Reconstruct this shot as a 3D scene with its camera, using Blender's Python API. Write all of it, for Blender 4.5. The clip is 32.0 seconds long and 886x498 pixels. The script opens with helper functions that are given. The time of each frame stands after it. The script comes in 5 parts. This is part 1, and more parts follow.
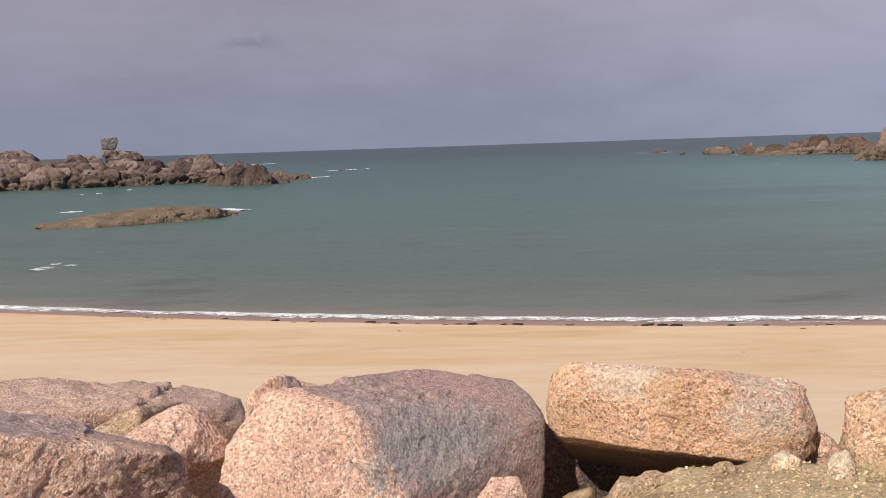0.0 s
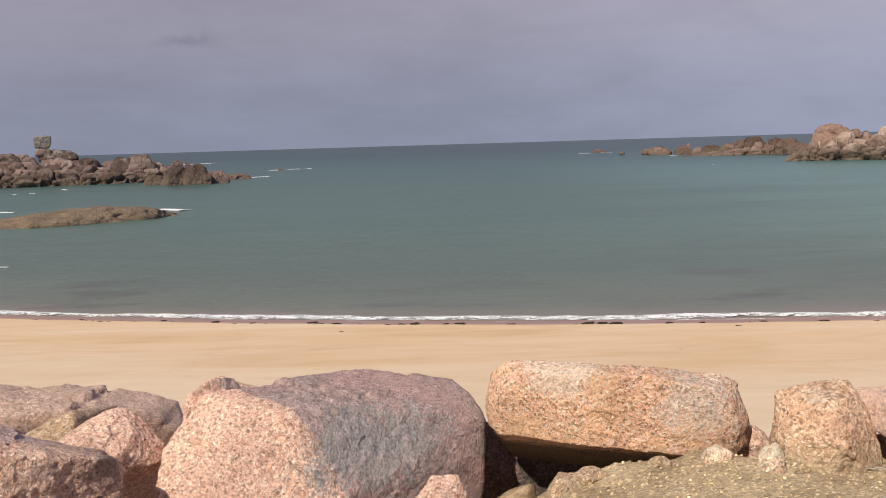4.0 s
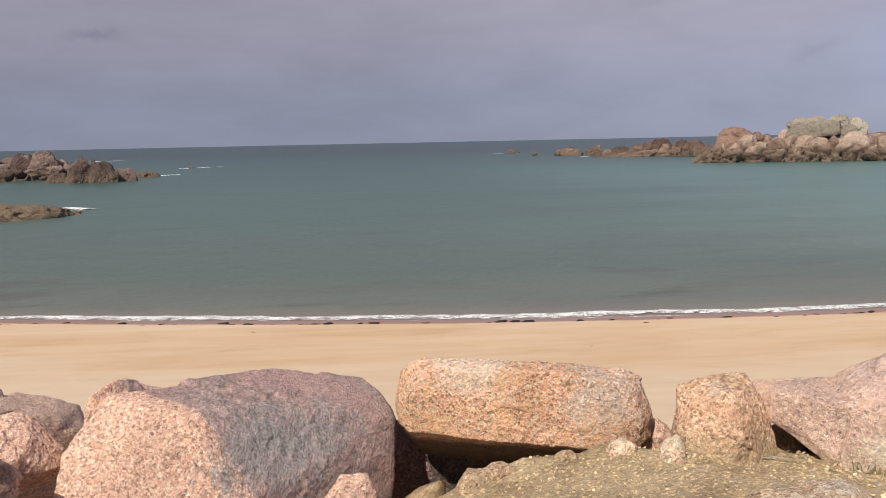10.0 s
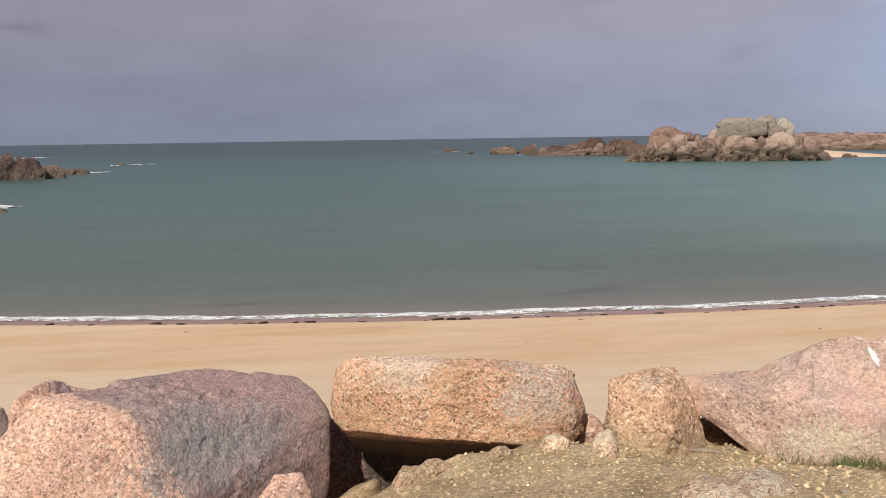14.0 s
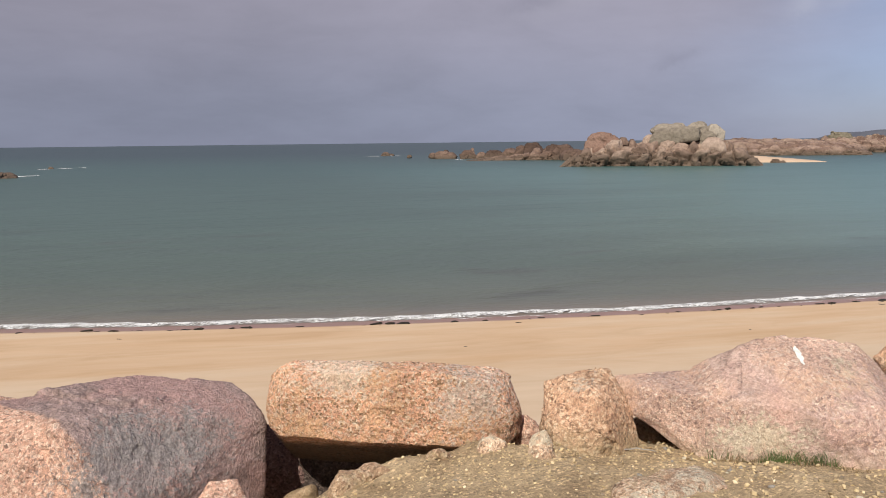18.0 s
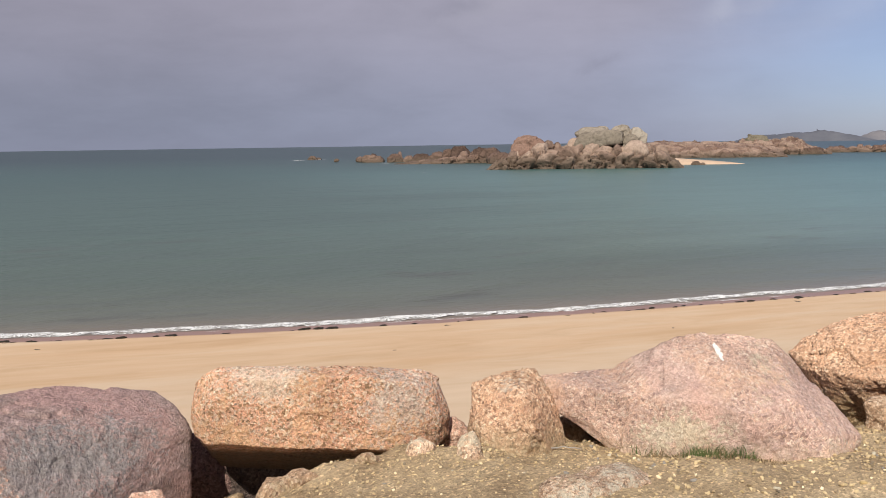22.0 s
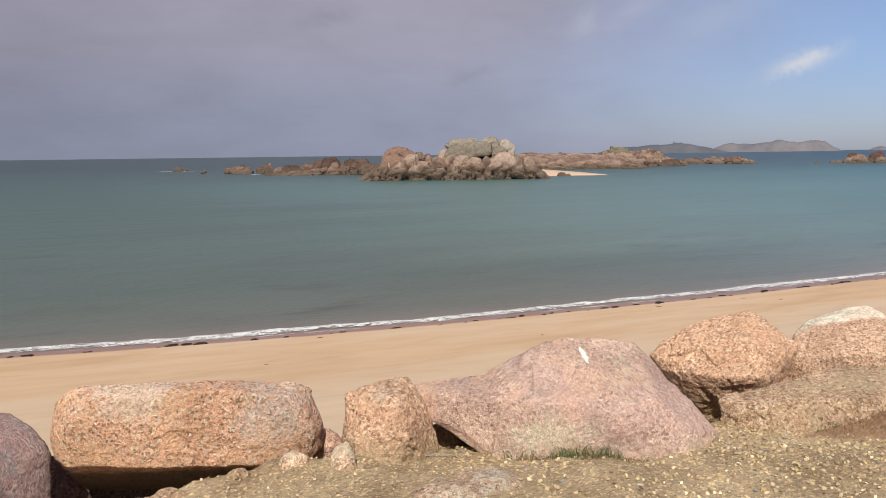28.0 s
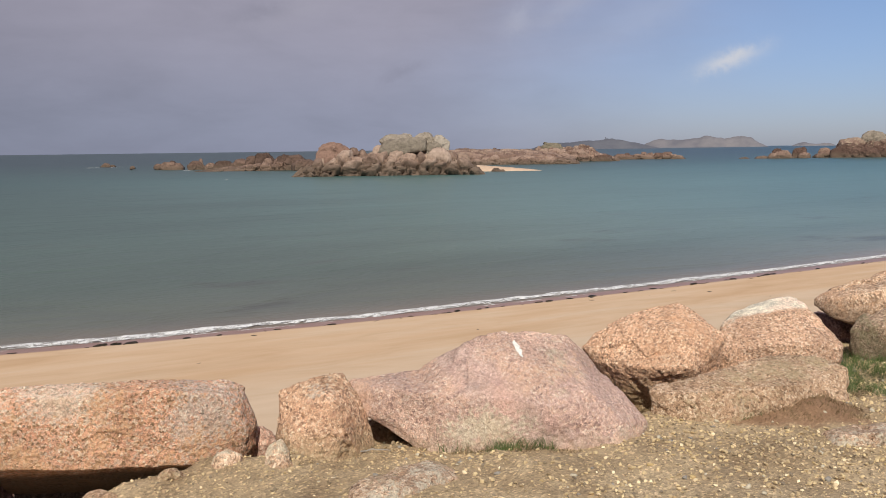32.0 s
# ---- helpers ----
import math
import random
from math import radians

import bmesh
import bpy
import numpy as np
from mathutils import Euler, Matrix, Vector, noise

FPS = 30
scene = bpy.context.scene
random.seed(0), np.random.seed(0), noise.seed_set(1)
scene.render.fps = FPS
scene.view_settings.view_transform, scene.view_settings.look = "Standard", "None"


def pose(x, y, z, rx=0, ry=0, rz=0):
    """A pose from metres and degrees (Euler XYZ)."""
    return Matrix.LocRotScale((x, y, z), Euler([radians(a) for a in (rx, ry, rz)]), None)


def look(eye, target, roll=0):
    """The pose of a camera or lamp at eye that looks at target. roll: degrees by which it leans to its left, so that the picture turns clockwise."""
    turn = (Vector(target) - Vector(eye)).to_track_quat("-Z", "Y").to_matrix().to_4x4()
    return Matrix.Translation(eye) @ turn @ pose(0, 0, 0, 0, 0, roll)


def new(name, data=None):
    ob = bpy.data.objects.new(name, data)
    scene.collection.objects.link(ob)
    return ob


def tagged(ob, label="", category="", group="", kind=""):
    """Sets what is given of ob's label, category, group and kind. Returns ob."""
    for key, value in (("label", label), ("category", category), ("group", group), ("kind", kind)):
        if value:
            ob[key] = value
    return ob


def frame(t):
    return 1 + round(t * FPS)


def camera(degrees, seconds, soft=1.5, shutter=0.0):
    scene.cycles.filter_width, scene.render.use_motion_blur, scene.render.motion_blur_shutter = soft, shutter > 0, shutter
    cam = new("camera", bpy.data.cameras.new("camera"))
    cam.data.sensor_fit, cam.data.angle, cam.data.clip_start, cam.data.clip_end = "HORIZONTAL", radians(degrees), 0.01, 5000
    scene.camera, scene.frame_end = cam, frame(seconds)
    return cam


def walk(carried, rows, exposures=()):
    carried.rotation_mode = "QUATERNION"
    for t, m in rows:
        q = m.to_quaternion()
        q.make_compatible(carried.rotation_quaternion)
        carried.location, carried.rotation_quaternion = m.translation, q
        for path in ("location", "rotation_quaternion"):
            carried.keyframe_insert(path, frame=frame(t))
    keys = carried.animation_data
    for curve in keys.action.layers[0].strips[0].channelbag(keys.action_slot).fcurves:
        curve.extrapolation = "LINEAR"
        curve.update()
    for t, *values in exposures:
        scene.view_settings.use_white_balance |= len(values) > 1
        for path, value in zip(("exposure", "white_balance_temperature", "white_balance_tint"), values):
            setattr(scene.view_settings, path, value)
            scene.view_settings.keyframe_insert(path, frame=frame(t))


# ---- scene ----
cam = camera(51.07, 32.0, soft=0.9)
EYE = 1.6
# seconds, eye (x, y, z from the first stand), yaw, pitch, roll
ROWS = [
    (0.0, 0.031, -0.001, 0.028, -0.002, -6.373, 1.881),
    (0.5, 0.034, -0.007, 0.030, -0.413, -6.210, 1.971),
    (1.0, 0.037, -0.004, 0.030, -0.878, -6.143, 1.858),
    (1.5, 0.038, -0.008, 0.031, -1.328, -6.166, 1.963),
    (2.0, 0.041, -0.008, 0.030, -1.726, -6.290, 1.793),
    (2.5, 0.040, -0.010, 0.027, -2.104, -6.415, 1.713),
    (3.0, 0.047, -0.008, 0.027, -2.553, -6.458, 1.691),
    (3.5, 0.048, -0.015, 0.027, -3.051, -6.469, 1.721),
    (5.5, 0.057, -0.014, 0.024, -4.898, -6.592, 1.495),
    (6.0, 0.059, -0.017, 0.025, -5.313, -6.637, 1.447),
    (6.5, 0.059, -0.018, 0.023, -5.703, -6.603, 1.323),
    (7.0, 0.063, -0.019, 0.023, -6.112, -6.654, 1.228),
    (7.5, 0.066, -0.019, 0.023, -6.451, -6.725, 1.128),
    (8.0, 0.065, -0.020, 0.024, -6.930, -6.720, 1.095),
    (8.5, 0.069, -0.019, 0.021, -7.305, -6.782, 1.080),
    (9.0, 0.069, -0.021, 0.021, -7.812, -6.801, 1.048),
    (9.5, 0.071, -0.020, 0.020, -8.181, -6.798, 0.978),
    (10.0, 0.078, -0.021, 0.017, -8.773, -6.644, 1.190),
    (10.5, 0.078, -0.023, 0.018, -9.359, -6.734, 1.137),
    (11.0, 0.079, -0.024, 0.018, -9.670, -6.781, 1.068),
    (11.5, 0.078, -0.027, 0.019, -10.199, -6.733, 0.897),
    (12.0, 0.080, -0.025, 0.016, -10.703, -6.704, 0.844),
    (12.5, 0.083, -0.026, 0.016, -11.135, -6.681, 0.894),
    (13.0, 0.085, -0.025, 0.015, -11.755, -6.831, 0.807),
    (13.5, 0.086, -0.023, 0.016, -12.247, -6.836, 0.823),
    (14.0, 0.088, -0.028, 0.016, -12.650, -6.830, 0.864),
    (14.5, 0.085, -0.029, 0.013, -13.110, -6.767, 0.771),
    (16.5, 0.094, -0.035, 0.013, -15.105, -6.579, 0.541),
    (17.0, 0.096, -0.035, 0.012, -15.542, -6.533, 0.469),
    (17.5, 0.097, -0.038, 0.011, -15.926, -6.574, 0.595),
    (18.0, 0.098, -0.041, 0.011, -16.437, -6.607, 0.650),
    (18.5, 0.099, -0.043, 0.011, -17.012, -6.529, 0.683),
    (19.0, 0.101, -0.042, 0.011, -17.502, -6.463, 0.764),
    (19.5, 0.100, -0.043, 0.011, -18.156, -6.401, 0.754),
    (20.0, 0.102, -0.043, 0.010, -18.758, -6.374, 0.736),
    (20.5, 0.101, -0.043, 0.008, -19.285, -6.350, 0.561),
    (21.0, 0.102, -0.046, 0.009, -19.769, -6.396, 0.632),
    (21.5, 0.105, -0.048, 0.008, -20.222, -6.513, 0.427),
    (22.0, 0.107, -0.050, 0.008, -20.896, -6.446, 0.815),
    (22.5, 0.107, -0.048, 0.006, -21.294, -6.440, 0.856),
    (23.0, 0.109, -0.049, 0.005, -21.733, -6.546, 0.847),
    (23.5, 0.107, -0.049, 0.003, -22.249, -6.730, 0.729),
    (24.0, 0.107, -0.055, 0.003, -23.080, -6.704, 0.788),
    (24.5, 0.107, -0.059, 0.003, -23.955, -6.574, 0.863),
    (25.0, 0.106, -0.061, 0.003, -24.788, -6.413, 0.560),
    (25.5, 0.106, -0.061, 0.004, -25.597, -6.206, 0.410),
    (26.0, 0.105, -0.063, 0.003, -26.439, -5.890, 0.281),
    (26.5, 0.103, -0.068, 0.002, -27.245, -5.621, 0.560),
    (28.5, 0.100, -0.075, 0.004, -29.322, -5.927, 0.681),
    (29.0, 0.102, -0.076, 0.003, -29.945, -5.933, 0.685),
    (29.5, 0.104, -0.075, 0.002, -30.614, -5.920, 0.552),
    (30.0, 0.103, -0.082, 0.002, -31.310, -5.803, 0.610),
    (30.5, 0.102, -0.082, 0.002, -31.871, -5.791, 0.636),
    (31.0, 0.102, -0.085, 0.003, -32.331, -5.793, 0.824),
    (31.5, 0.105, -0.084, 0.001, -32.559, -5.959, 0.824),
    (32.0, 0.104, -0.082, -0.000, -32.822, -6.168, 0.695),
]
walk(cam, [(t, pose(x, y, EYE + z, 90 + pitch, roll, yaw)) for t, x, y, z, yaw, pitch, roll in ROWS],
     exposures=[(0.0, 0.03), (6.0, 0.03), (9.0, 0.04), (12.0, -0.07), (18.0, -0.09), (21.0, -0.03), (23.0, -0.06), (25.0, -0.07), (26.0, -0.11), (28.5, -0.12), (32.0, -0.2)])

# ---- world, sun, exposure ----
SUN_AZ, SUN_EL = 213.0, 42.0          # compass bearing of the sun (0 = +y, clockwise) and its height


def way(az, el=0.0):
    a, e = radians(az), radians(el)
    return Vector((math.sin(a) * math.cos(e), math.cos(a) * math.cos(e), math.sin(e)))


class Nodes:
    """A short hand for building node trees."""

    def __init__(self, tree):
        self.t = tree

    def add(self, kind, inputs=None, **props):
        n = self.t.nodes.new(kind)
        for k, v in props.items():
            setattr(n, k, v)
        for k, v in (inputs or {}).items():
            if isinstance(v, bpy.types.NodeSocket):
                self.t.links.new(v, n.inputs[k])
            else:
                n.inputs[k].default_value = v
        return n

    def math(self, op, a, b=0.0, clamp=False):
        return self.add("ShaderNodeMath", {0: a, 1: b}, operation=op, use_clamp=clamp).outputs[0]

    def vmath(self, op, a, b=(0, 0, 0)):
        n = self.add("ShaderNodeVectorMath", {0: a, 1: b}, operation=op)
        return n.outputs["Value"] if op in ("DOT_PRODUCT", "LENGTH") else n.outputs[0]

    def ramp(self, fac, stops, interp="LINEAR"):
        n = self.add("ShaderNodeValToRGB", {0: fac})
        n.color_ramp.interpolation = interp
        e = n.color_ramp.elements
        while len(e) < len(stops):
            e.new(0.5)
        for i, (p, c) in enumerate(stops):
            e[i].position = p
            e[i].color = (*c, 1) if isinstance(c, tuple) else (c, c, c, 1)
        return n.outputs[0]

    def mix(self, fac, a, b, blend="MIX"):
        n = self.add("ShaderNodeMix", data_type="RGBA", blend_type=blend)
        for k, v in ((0, fac), (6, a), (7, b)):
            if isinstance(v, bpy.types.NodeSocket):
                self.t.links.new(v, n.inputs[k])
            else:
                n.inputs[k].default_value = (*v, 1) if isinstance(v, tuple) else v
        return n.outputs[2]

    def noise(self, vec, scale, detail=4.0, rough=0.55, dist=0.0):
        return self.add("ShaderNodeTexNoise", {"Vector": vec, "Scale": scale, "Detail": detail, "Roughness": rough, "Distortion": dist}).outputs[0]

    def scaled(self, vec, s, loc=(0, 0, 0), rot=(0, 0, 0)):
        return self.add("ShaderNodeMapping", {"Vector": vec, "Scale": s, "Location": loc, "Rotation": rot}).outputs[0]

    def step(self, v, lo, hi):
        return self.add("ShaderNodeMapRange", {"Value": v, "From Min": lo, "From Max": hi}, interpolation_type="SMOOTHSTEP").outputs[0]


def build_world():
    w = bpy.data.worlds.new("sky")
    w.use_nodes = True
    scene.world = w
    t = w.node_tree
    t.nodes.clear()
    N = Nodes(t)
    d = N.add("ShaderNodeTexCoord").outputs["Generated"]
    sky = N.add("ShaderNodeTexSky", sky_type="NISHITA", sun_disc=False, sun_elevation=radians(SUN_EL), sun_rotation=radians(SUN_AZ), air_density=1.0, dust_density=0.4, ozone_density=1.5)
    sep = N.add("ShaderNodeSeparateXYZ", {0: d})
    up = sep.outputs[2]
    clear = N.mix(1.0, sky.outputs[0], N.mix(N.step(up, 0.0, 0.18), (0.057, 0.065, 0.101), (0.076, 0.081, 0.104)), "MULTIPLY")
    # the cloud deck lies over the north and the west and breaks up towards the east
    flat = N.scaled(d, (1.0, 1.0, 3.2))
    n1 = N.noise(flat, 2.2, 6.0, 0.55, 0.4)
    n2 = N.noise(flat, 7.0, 5.0, 0.6, 0.2)
    east = N.vmath("DOT_PRODUCT", d, way(100.0))
    edge = N.math("ADD", N.math("ADD", east, N.math("MULTIPLY", N.math("SUBTRACT", n1, 0.5), 0.22)), N.math("MULTIPLY", up, -0.15))
    cover = N.step(edge, 0.74, 0.30)
    low = N.step(up, 0.0, 0.16)
    tone = N.mix(low, (0.252, 0.270, 0.362), (0.322, 0.306, 0.376))
    shade = N.ramp(N.math("ADD", N.math("MULTIPLY", n1, 0.55), N.math("MULTIPLY", n2, 0.45)), [(0.30, 0.84), (0.50, 1.0), (0.72, 1.14)])
    deck = N.mix(1.0, tone, shade, "MULTIPLY")
    deck = N.mix(1.0, deck, N.ramp(N.math("ADD", N.math("MULTIPLY", east, 0.5), 0.5), [(0.30, 0.97), (0.45, 1.02), (0.62, 1.20), (0.75, 1.30)]), "MULTIPLY")
    col = N.mix(N.math("MULTIPLY", cover, 0.96), clear, deck)
    # small white puffs in the clearing, paler tufts and dark shreds under the deck
    wob = N.math("MULTIPLY", N.math("SUBTRACT", N.noise(d, 60.0, 4.0, 0.65), 0.5), 0.034)
    for az, el, half_w, half_h, lean, strength, tint in (
            (49.8, 4.95, 0.027, 0.0075, 0.30, 1.0, (0.66, 0.69, 0.77)),
            (37.4, 7.5, 0.016, 0.012, 0.9, 0.25, (0.60, 0.62, 0.72)),
            (45.5, 7.9, 0.06, 0.016, 0.4, 0.25, (0.52, 0.56, 0.70)),
            (40.4, 8.3, 0.030, 0.010, 0.5, 0.22, (0.56, 0.57, 0.66)),
            (24.3, 8.4, 0.050, 0.012, 0.3, 0.18, (0.50, 0.49, 0.56)),
            (30.4, 4.7, 0.022, 0.006, 0.3, 0.25, (0.215, 0.215, 0.285)),
            (22.0, 8.1, 0.030, 0.008, 0.1, 0.30, (0.215, 0.215, 0.285)),
            (-11.4, 6.4, 0.024, 0.005, 0.05, 0.55, (0.200, 0.200, 0.275))):
        right, top, fwd = way(az + 90.0), way(az, el + 90.0), way(az, el)
        a = N.vmath("DOT_PRODUCT", d, right * math.cos(lean) + top * math.sin(lean))
        b = N.vmath("DOT_PRODUCT", d, top * math.cos(lean) - right * math.sin(lean))
        r = N.math("ADD", N.math("POWER", N.math("DIVIDE", N.math("ADD", a, wob), half_w), 2.0), N.math("POWER", N.math("DIVIDE", N.math("ADD", b, N.math("MULTIPLY", wob, 0.5)), half_h), 2.0))
        front = N.math("GREATER_THAN", N.vmath("DOT_PRODUCT", d, fwd), 0.0)
        m = N.math("MULTIPLY", N.math("MULTIPLY", N.math("POWER", 2.72, N.math("MULTIPLY", r, -0.9)), front), strength)
        col = N.mix(m, col, tint)
    bg = N.add("ShaderNodeBackground", {"Color": col, "Strength": 1.0})
    out = N.add("ShaderNodeOutputWorld", {0: bg.outputs[0]})


build_world()
sun = new("sun", bpy.data.lights.new("sun", "SUN"))
sun.data.energy, sun.data.angle, sun.data.color = 4.7, radians(0.6), (1.0, 0.94, 0.80)
sun.matrix_world = look(way(SUN_AZ, SUN_EL) * 60, (0, 0, 0))


# ---- materials ----
def material(name):
    m = bpy.data.materials.new(name)
    m.use_nodes = True
    m.node_tree.nodes.clear()
    return m, Nodes(m.node_tree)


def finish(N, color, rough, height=None, bump=0.3, dist=0.02, spec=0.35, alpha=None, normal=None):
    ins = {"Base Color": color, "Roughness": rough, "Specular IOR Level": spec}
    if height is not None:
        ins["Normal"] = N.add("ShaderNodeBump", {"Height": height, "Strength": bump, "Distance": dist}).outputs[0]
    if alpha is not None:
        ins["Alpha"] = alpha
    b = N.add("ShaderNodeBsdfPrincipled", ins)
    N.add("ShaderNodeOutputMaterial", {0: b.outputs[0]})


def granite(name, stops, grain=80.0, tone=((0.72, 0.70, 0.70), (1.18, 1.16, 1.14)), lichens=(), patina=None, foot_tint=None, offset=0.0, bump=0.6, patches=(), speck=0.48):
    """Coarse granite: crystals of several colours, blotches, lichen, an old skin beside a fresh break, a tinted foot.
    """
    m, N = material(name)
    own = N.add("ShaderNodeTexCoord").outputs["Object"]
    p = N.scaled(own, (1, 1, 1), (offset, offset * 0.7, offset * 1.3))
    p2 = N.vmath("ADD", p, N.vmath("MULTIPLY", N.add("ShaderNodeTexNoise", {"Vector": p, "Scale": grain * 0.7, "Detail": 2.0}).outputs[1], (0.02, 0.02, 0.02)))
    vor = N.add("ShaderNodeTexVoronoi", {"Vector": p2, "Scale": grain, "Randomness": 1.0})
    cell = N.add("ShaderNodeSeparateColor", {0: vor.outputs["Color"]}).outputs[0]
    col = N.ramp(cell, stops)
    fine = N.noise(p, grain * 2.6, 3.0, 0.7)
    col = N.mix(0.8, col, N.ramp(fine, [(0.30, 0.30), (0.5, 1.0), (0.70, 1.70)]), "MULTIPLY")
    big = N.noise(p, 2.3, 6.0, 0.62, 0.5)
    col = N.mix(1.0, col, N.ramp(big, [(0.32, tone[0]), (0.66, tone[1])]), "MULTIPLY")
    mid = N.noise(p, 13.0, 6.0, 0.68, 0.3)
    for i, (tint, scale, lo, hi, amount) in enumerate(lichens):
        q = N.scaled(p, (1, 1, 1), (7.3 * i + 2.0, 1.7 * i, 3.1))
        a = N.math("ADD", N.math("MULTIPLY", N.noise(q, scale, 5.0, 0.6), 0.62), N.math("ADD", N.math("MULTIPLY", N.noise(q, scale * 9, 4.0, 0.7), 0.38), N.math("MULTIPLY", N.math("SUBTRACT", N.noise(q, grain * 0.75, 3.0, 0.7), 0.5), 0.30)))
        fac = N.math("MULTIPLY", N.step(a, lo, hi), amount)
        speck = N.mix(N.noise(q, grain * 1.3, 3.0, 0.7), tuple(c * 0.55 for c in tint), tuple(min(0.9, c * 1.4) for c in tint))
        col = N.mix(fac, col, speck)
    if patina:
        tint, axis, lo, hi, amount, ragged, *end = patina
        a = N.math("ADD", N.vmath("DOT_PRODUCT", p, axis), N.math("MULTIPLY", N.math("SUBTRACT", N.noise(p, 5.0, 6.0, 0.65), 0.5), ragged))
        skin = N.mix(N.step(mid, 0.25, 0.75), tuple(c * 0.45 for c in tint), tuple(c * 1.5 for c in tint))
        skin = N.mix(N.step(big, 0.42, 0.62), skin, tuple(c * k for c, k in zip(tint, (1.22, 1.06, 1.05))))
        skin = N.mix(0.75, skin, N.mix(0.5, N.ramp(cell, [(0.0, 0.45), (0.6, 1.0), (1.0, 1.5)]), N.ramp(fine, [(0.3, 0.35), (0.5, 1.0), (0.7, 1.6)])), "MULTIPLY")
        cover = N.math("MULTIPLY", N.step(a, lo, hi), amount)
        if end:
            cover = N.math("MULTIPLY", cover, N.step(a, end[0] + hi - lo, end[0]))
        col = N.mix(cover, col, skin)
    for tint, centre, radii, amount in patches:
        q = N.vmath("DIVIDE", N.vmath("SUBTRACT", own, centre), radii)
        a = N.math("ADD", N.vmath("LENGTH", q), N.math("MULTIPLY", N.math("SUBTRACT", N.noise(p, 6.0, 8.0, 0.75), 0.5), 3.2))
        a = N.math("ADD", a, N.math("MULTIPLY", N.math("SUBTRACT", N.noise(p, grain * 0.6, 3.0, 0.7), 0.5), 2.4))
        skin = N.mix(0.85, tint, N.mix(0.5, N.ramp(cell, [(0.0, 0.55), (0.5, 1.0), (1.0, 1.5)]), N.ramp(fine, [(0.3, 0.4), (0.5, 1.0), (0.7, 1.6)])), "MULTIPLY")
        col = N.mix(N.math("MULTIPLY", N.step(a, 1.2, 0.6), amount), col, skin)
    # a tint towards the foot: earth and moss, and painted shade under blocks
    if foot_tint:
        tint, lo, hi, amount = foot_tint
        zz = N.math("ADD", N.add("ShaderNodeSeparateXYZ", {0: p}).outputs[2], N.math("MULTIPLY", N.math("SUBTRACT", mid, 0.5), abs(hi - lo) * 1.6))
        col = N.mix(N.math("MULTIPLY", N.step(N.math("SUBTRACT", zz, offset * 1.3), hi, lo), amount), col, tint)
    # clumps of pale feldspar and of dark mica
    fleck = N.noise(N.scaled(p, (1.0, 1.0, 0.75)), grain * 0.8, 2.0, 0.6, 0.6)
    col = N.mix(speck, col, N.ramp(fleck, [(0.32, (0.36, 0.32, 0.32)), (0.42, (0.80, 0.77, 0.76)), (0.53, (1.0, 1.0, 1.0)), (0.70, (1.20, 1.19, 1.17))]), "MULTIPLY")
    pits = N.math("ADD", N.math("ADD", N.math("MULTIPLY", fine, 0.30), N.math("MULTIPLY", fleck, 1.1)), N.math("ADD", N.math("MULTIPLY", vor.outputs["Distance"], 0.25), N.math("ADD", N.math("MULTIPLY", N.noise(p, 34.0, 4.0, 0.7, 0.4), 0.55), N.math("MULTIPLY", mid, 0.9))))
    finish(N, col, N.ramp(fine, [(0.3, 0.6), (0.7, 0.9)]), pits, bump * 0.85, 0.035, 0.3)
    return m


PINK = [(0.0, (0.30, 0.20, 0.16)), (0.10, (0.42, 0.265, 0.20)), (0.25, (0.58, 0.35, 0.265)), (0.50, (0.74, 0.455, 0.35)), (0.72, (0.63, 0.44, 0.35)), (0.88, (0.79, 0.55, 0.435)), (1.0, (0.83, 0.66, 0.55))]
ORANGE = [(0.0, (0.20, 0.13, 0.08)), (0.15, (0.39, 0.235, 0.135)), (0.35, (0.62, 0.335, 0.225)), (0.6, (0.68, 0.40, 0.275)), (0.8, (0.55, 0.395, 0.295)), (1.0, (0.74, 0.59, 0.45))]
MAUVE = [(0.0, (0.30, 0.20, 0.175)), (0.15, (0.44, 0.30, 0.255)), (0.4, (0.55, 0.38, 0.31)), (0.65, (0.62, 0.43, 0.35)), (0.85, (0.56, 0.425, 0.365)), (1.0, (0.72, 0.59, 0.50))]
TAN = [(0.0, (0.26, 0.165, 0.12)), (0.15, (0.45, 0.285, 0.20)), (0.4, (0.66, 0.425, 0.295)), (0.7, (0.74, 0.50, 0.36)), (1.0, (0.86, 0.69, 0.54))]
DUSTY = [(0.0, (0.22, 0.145, 0.10)), (0.15, (0.38, 0.25, 0.17)), (0.4, (0.53, 0.36, 0.25)), (0.7, (0.60, 0.43, 0.31)), (1.0, (0.76, 0.62, 0.49))]
GREYLICHEN = (0.50, 0.48, 0.43)
PALE = (0.70, 0.635, 0.525)

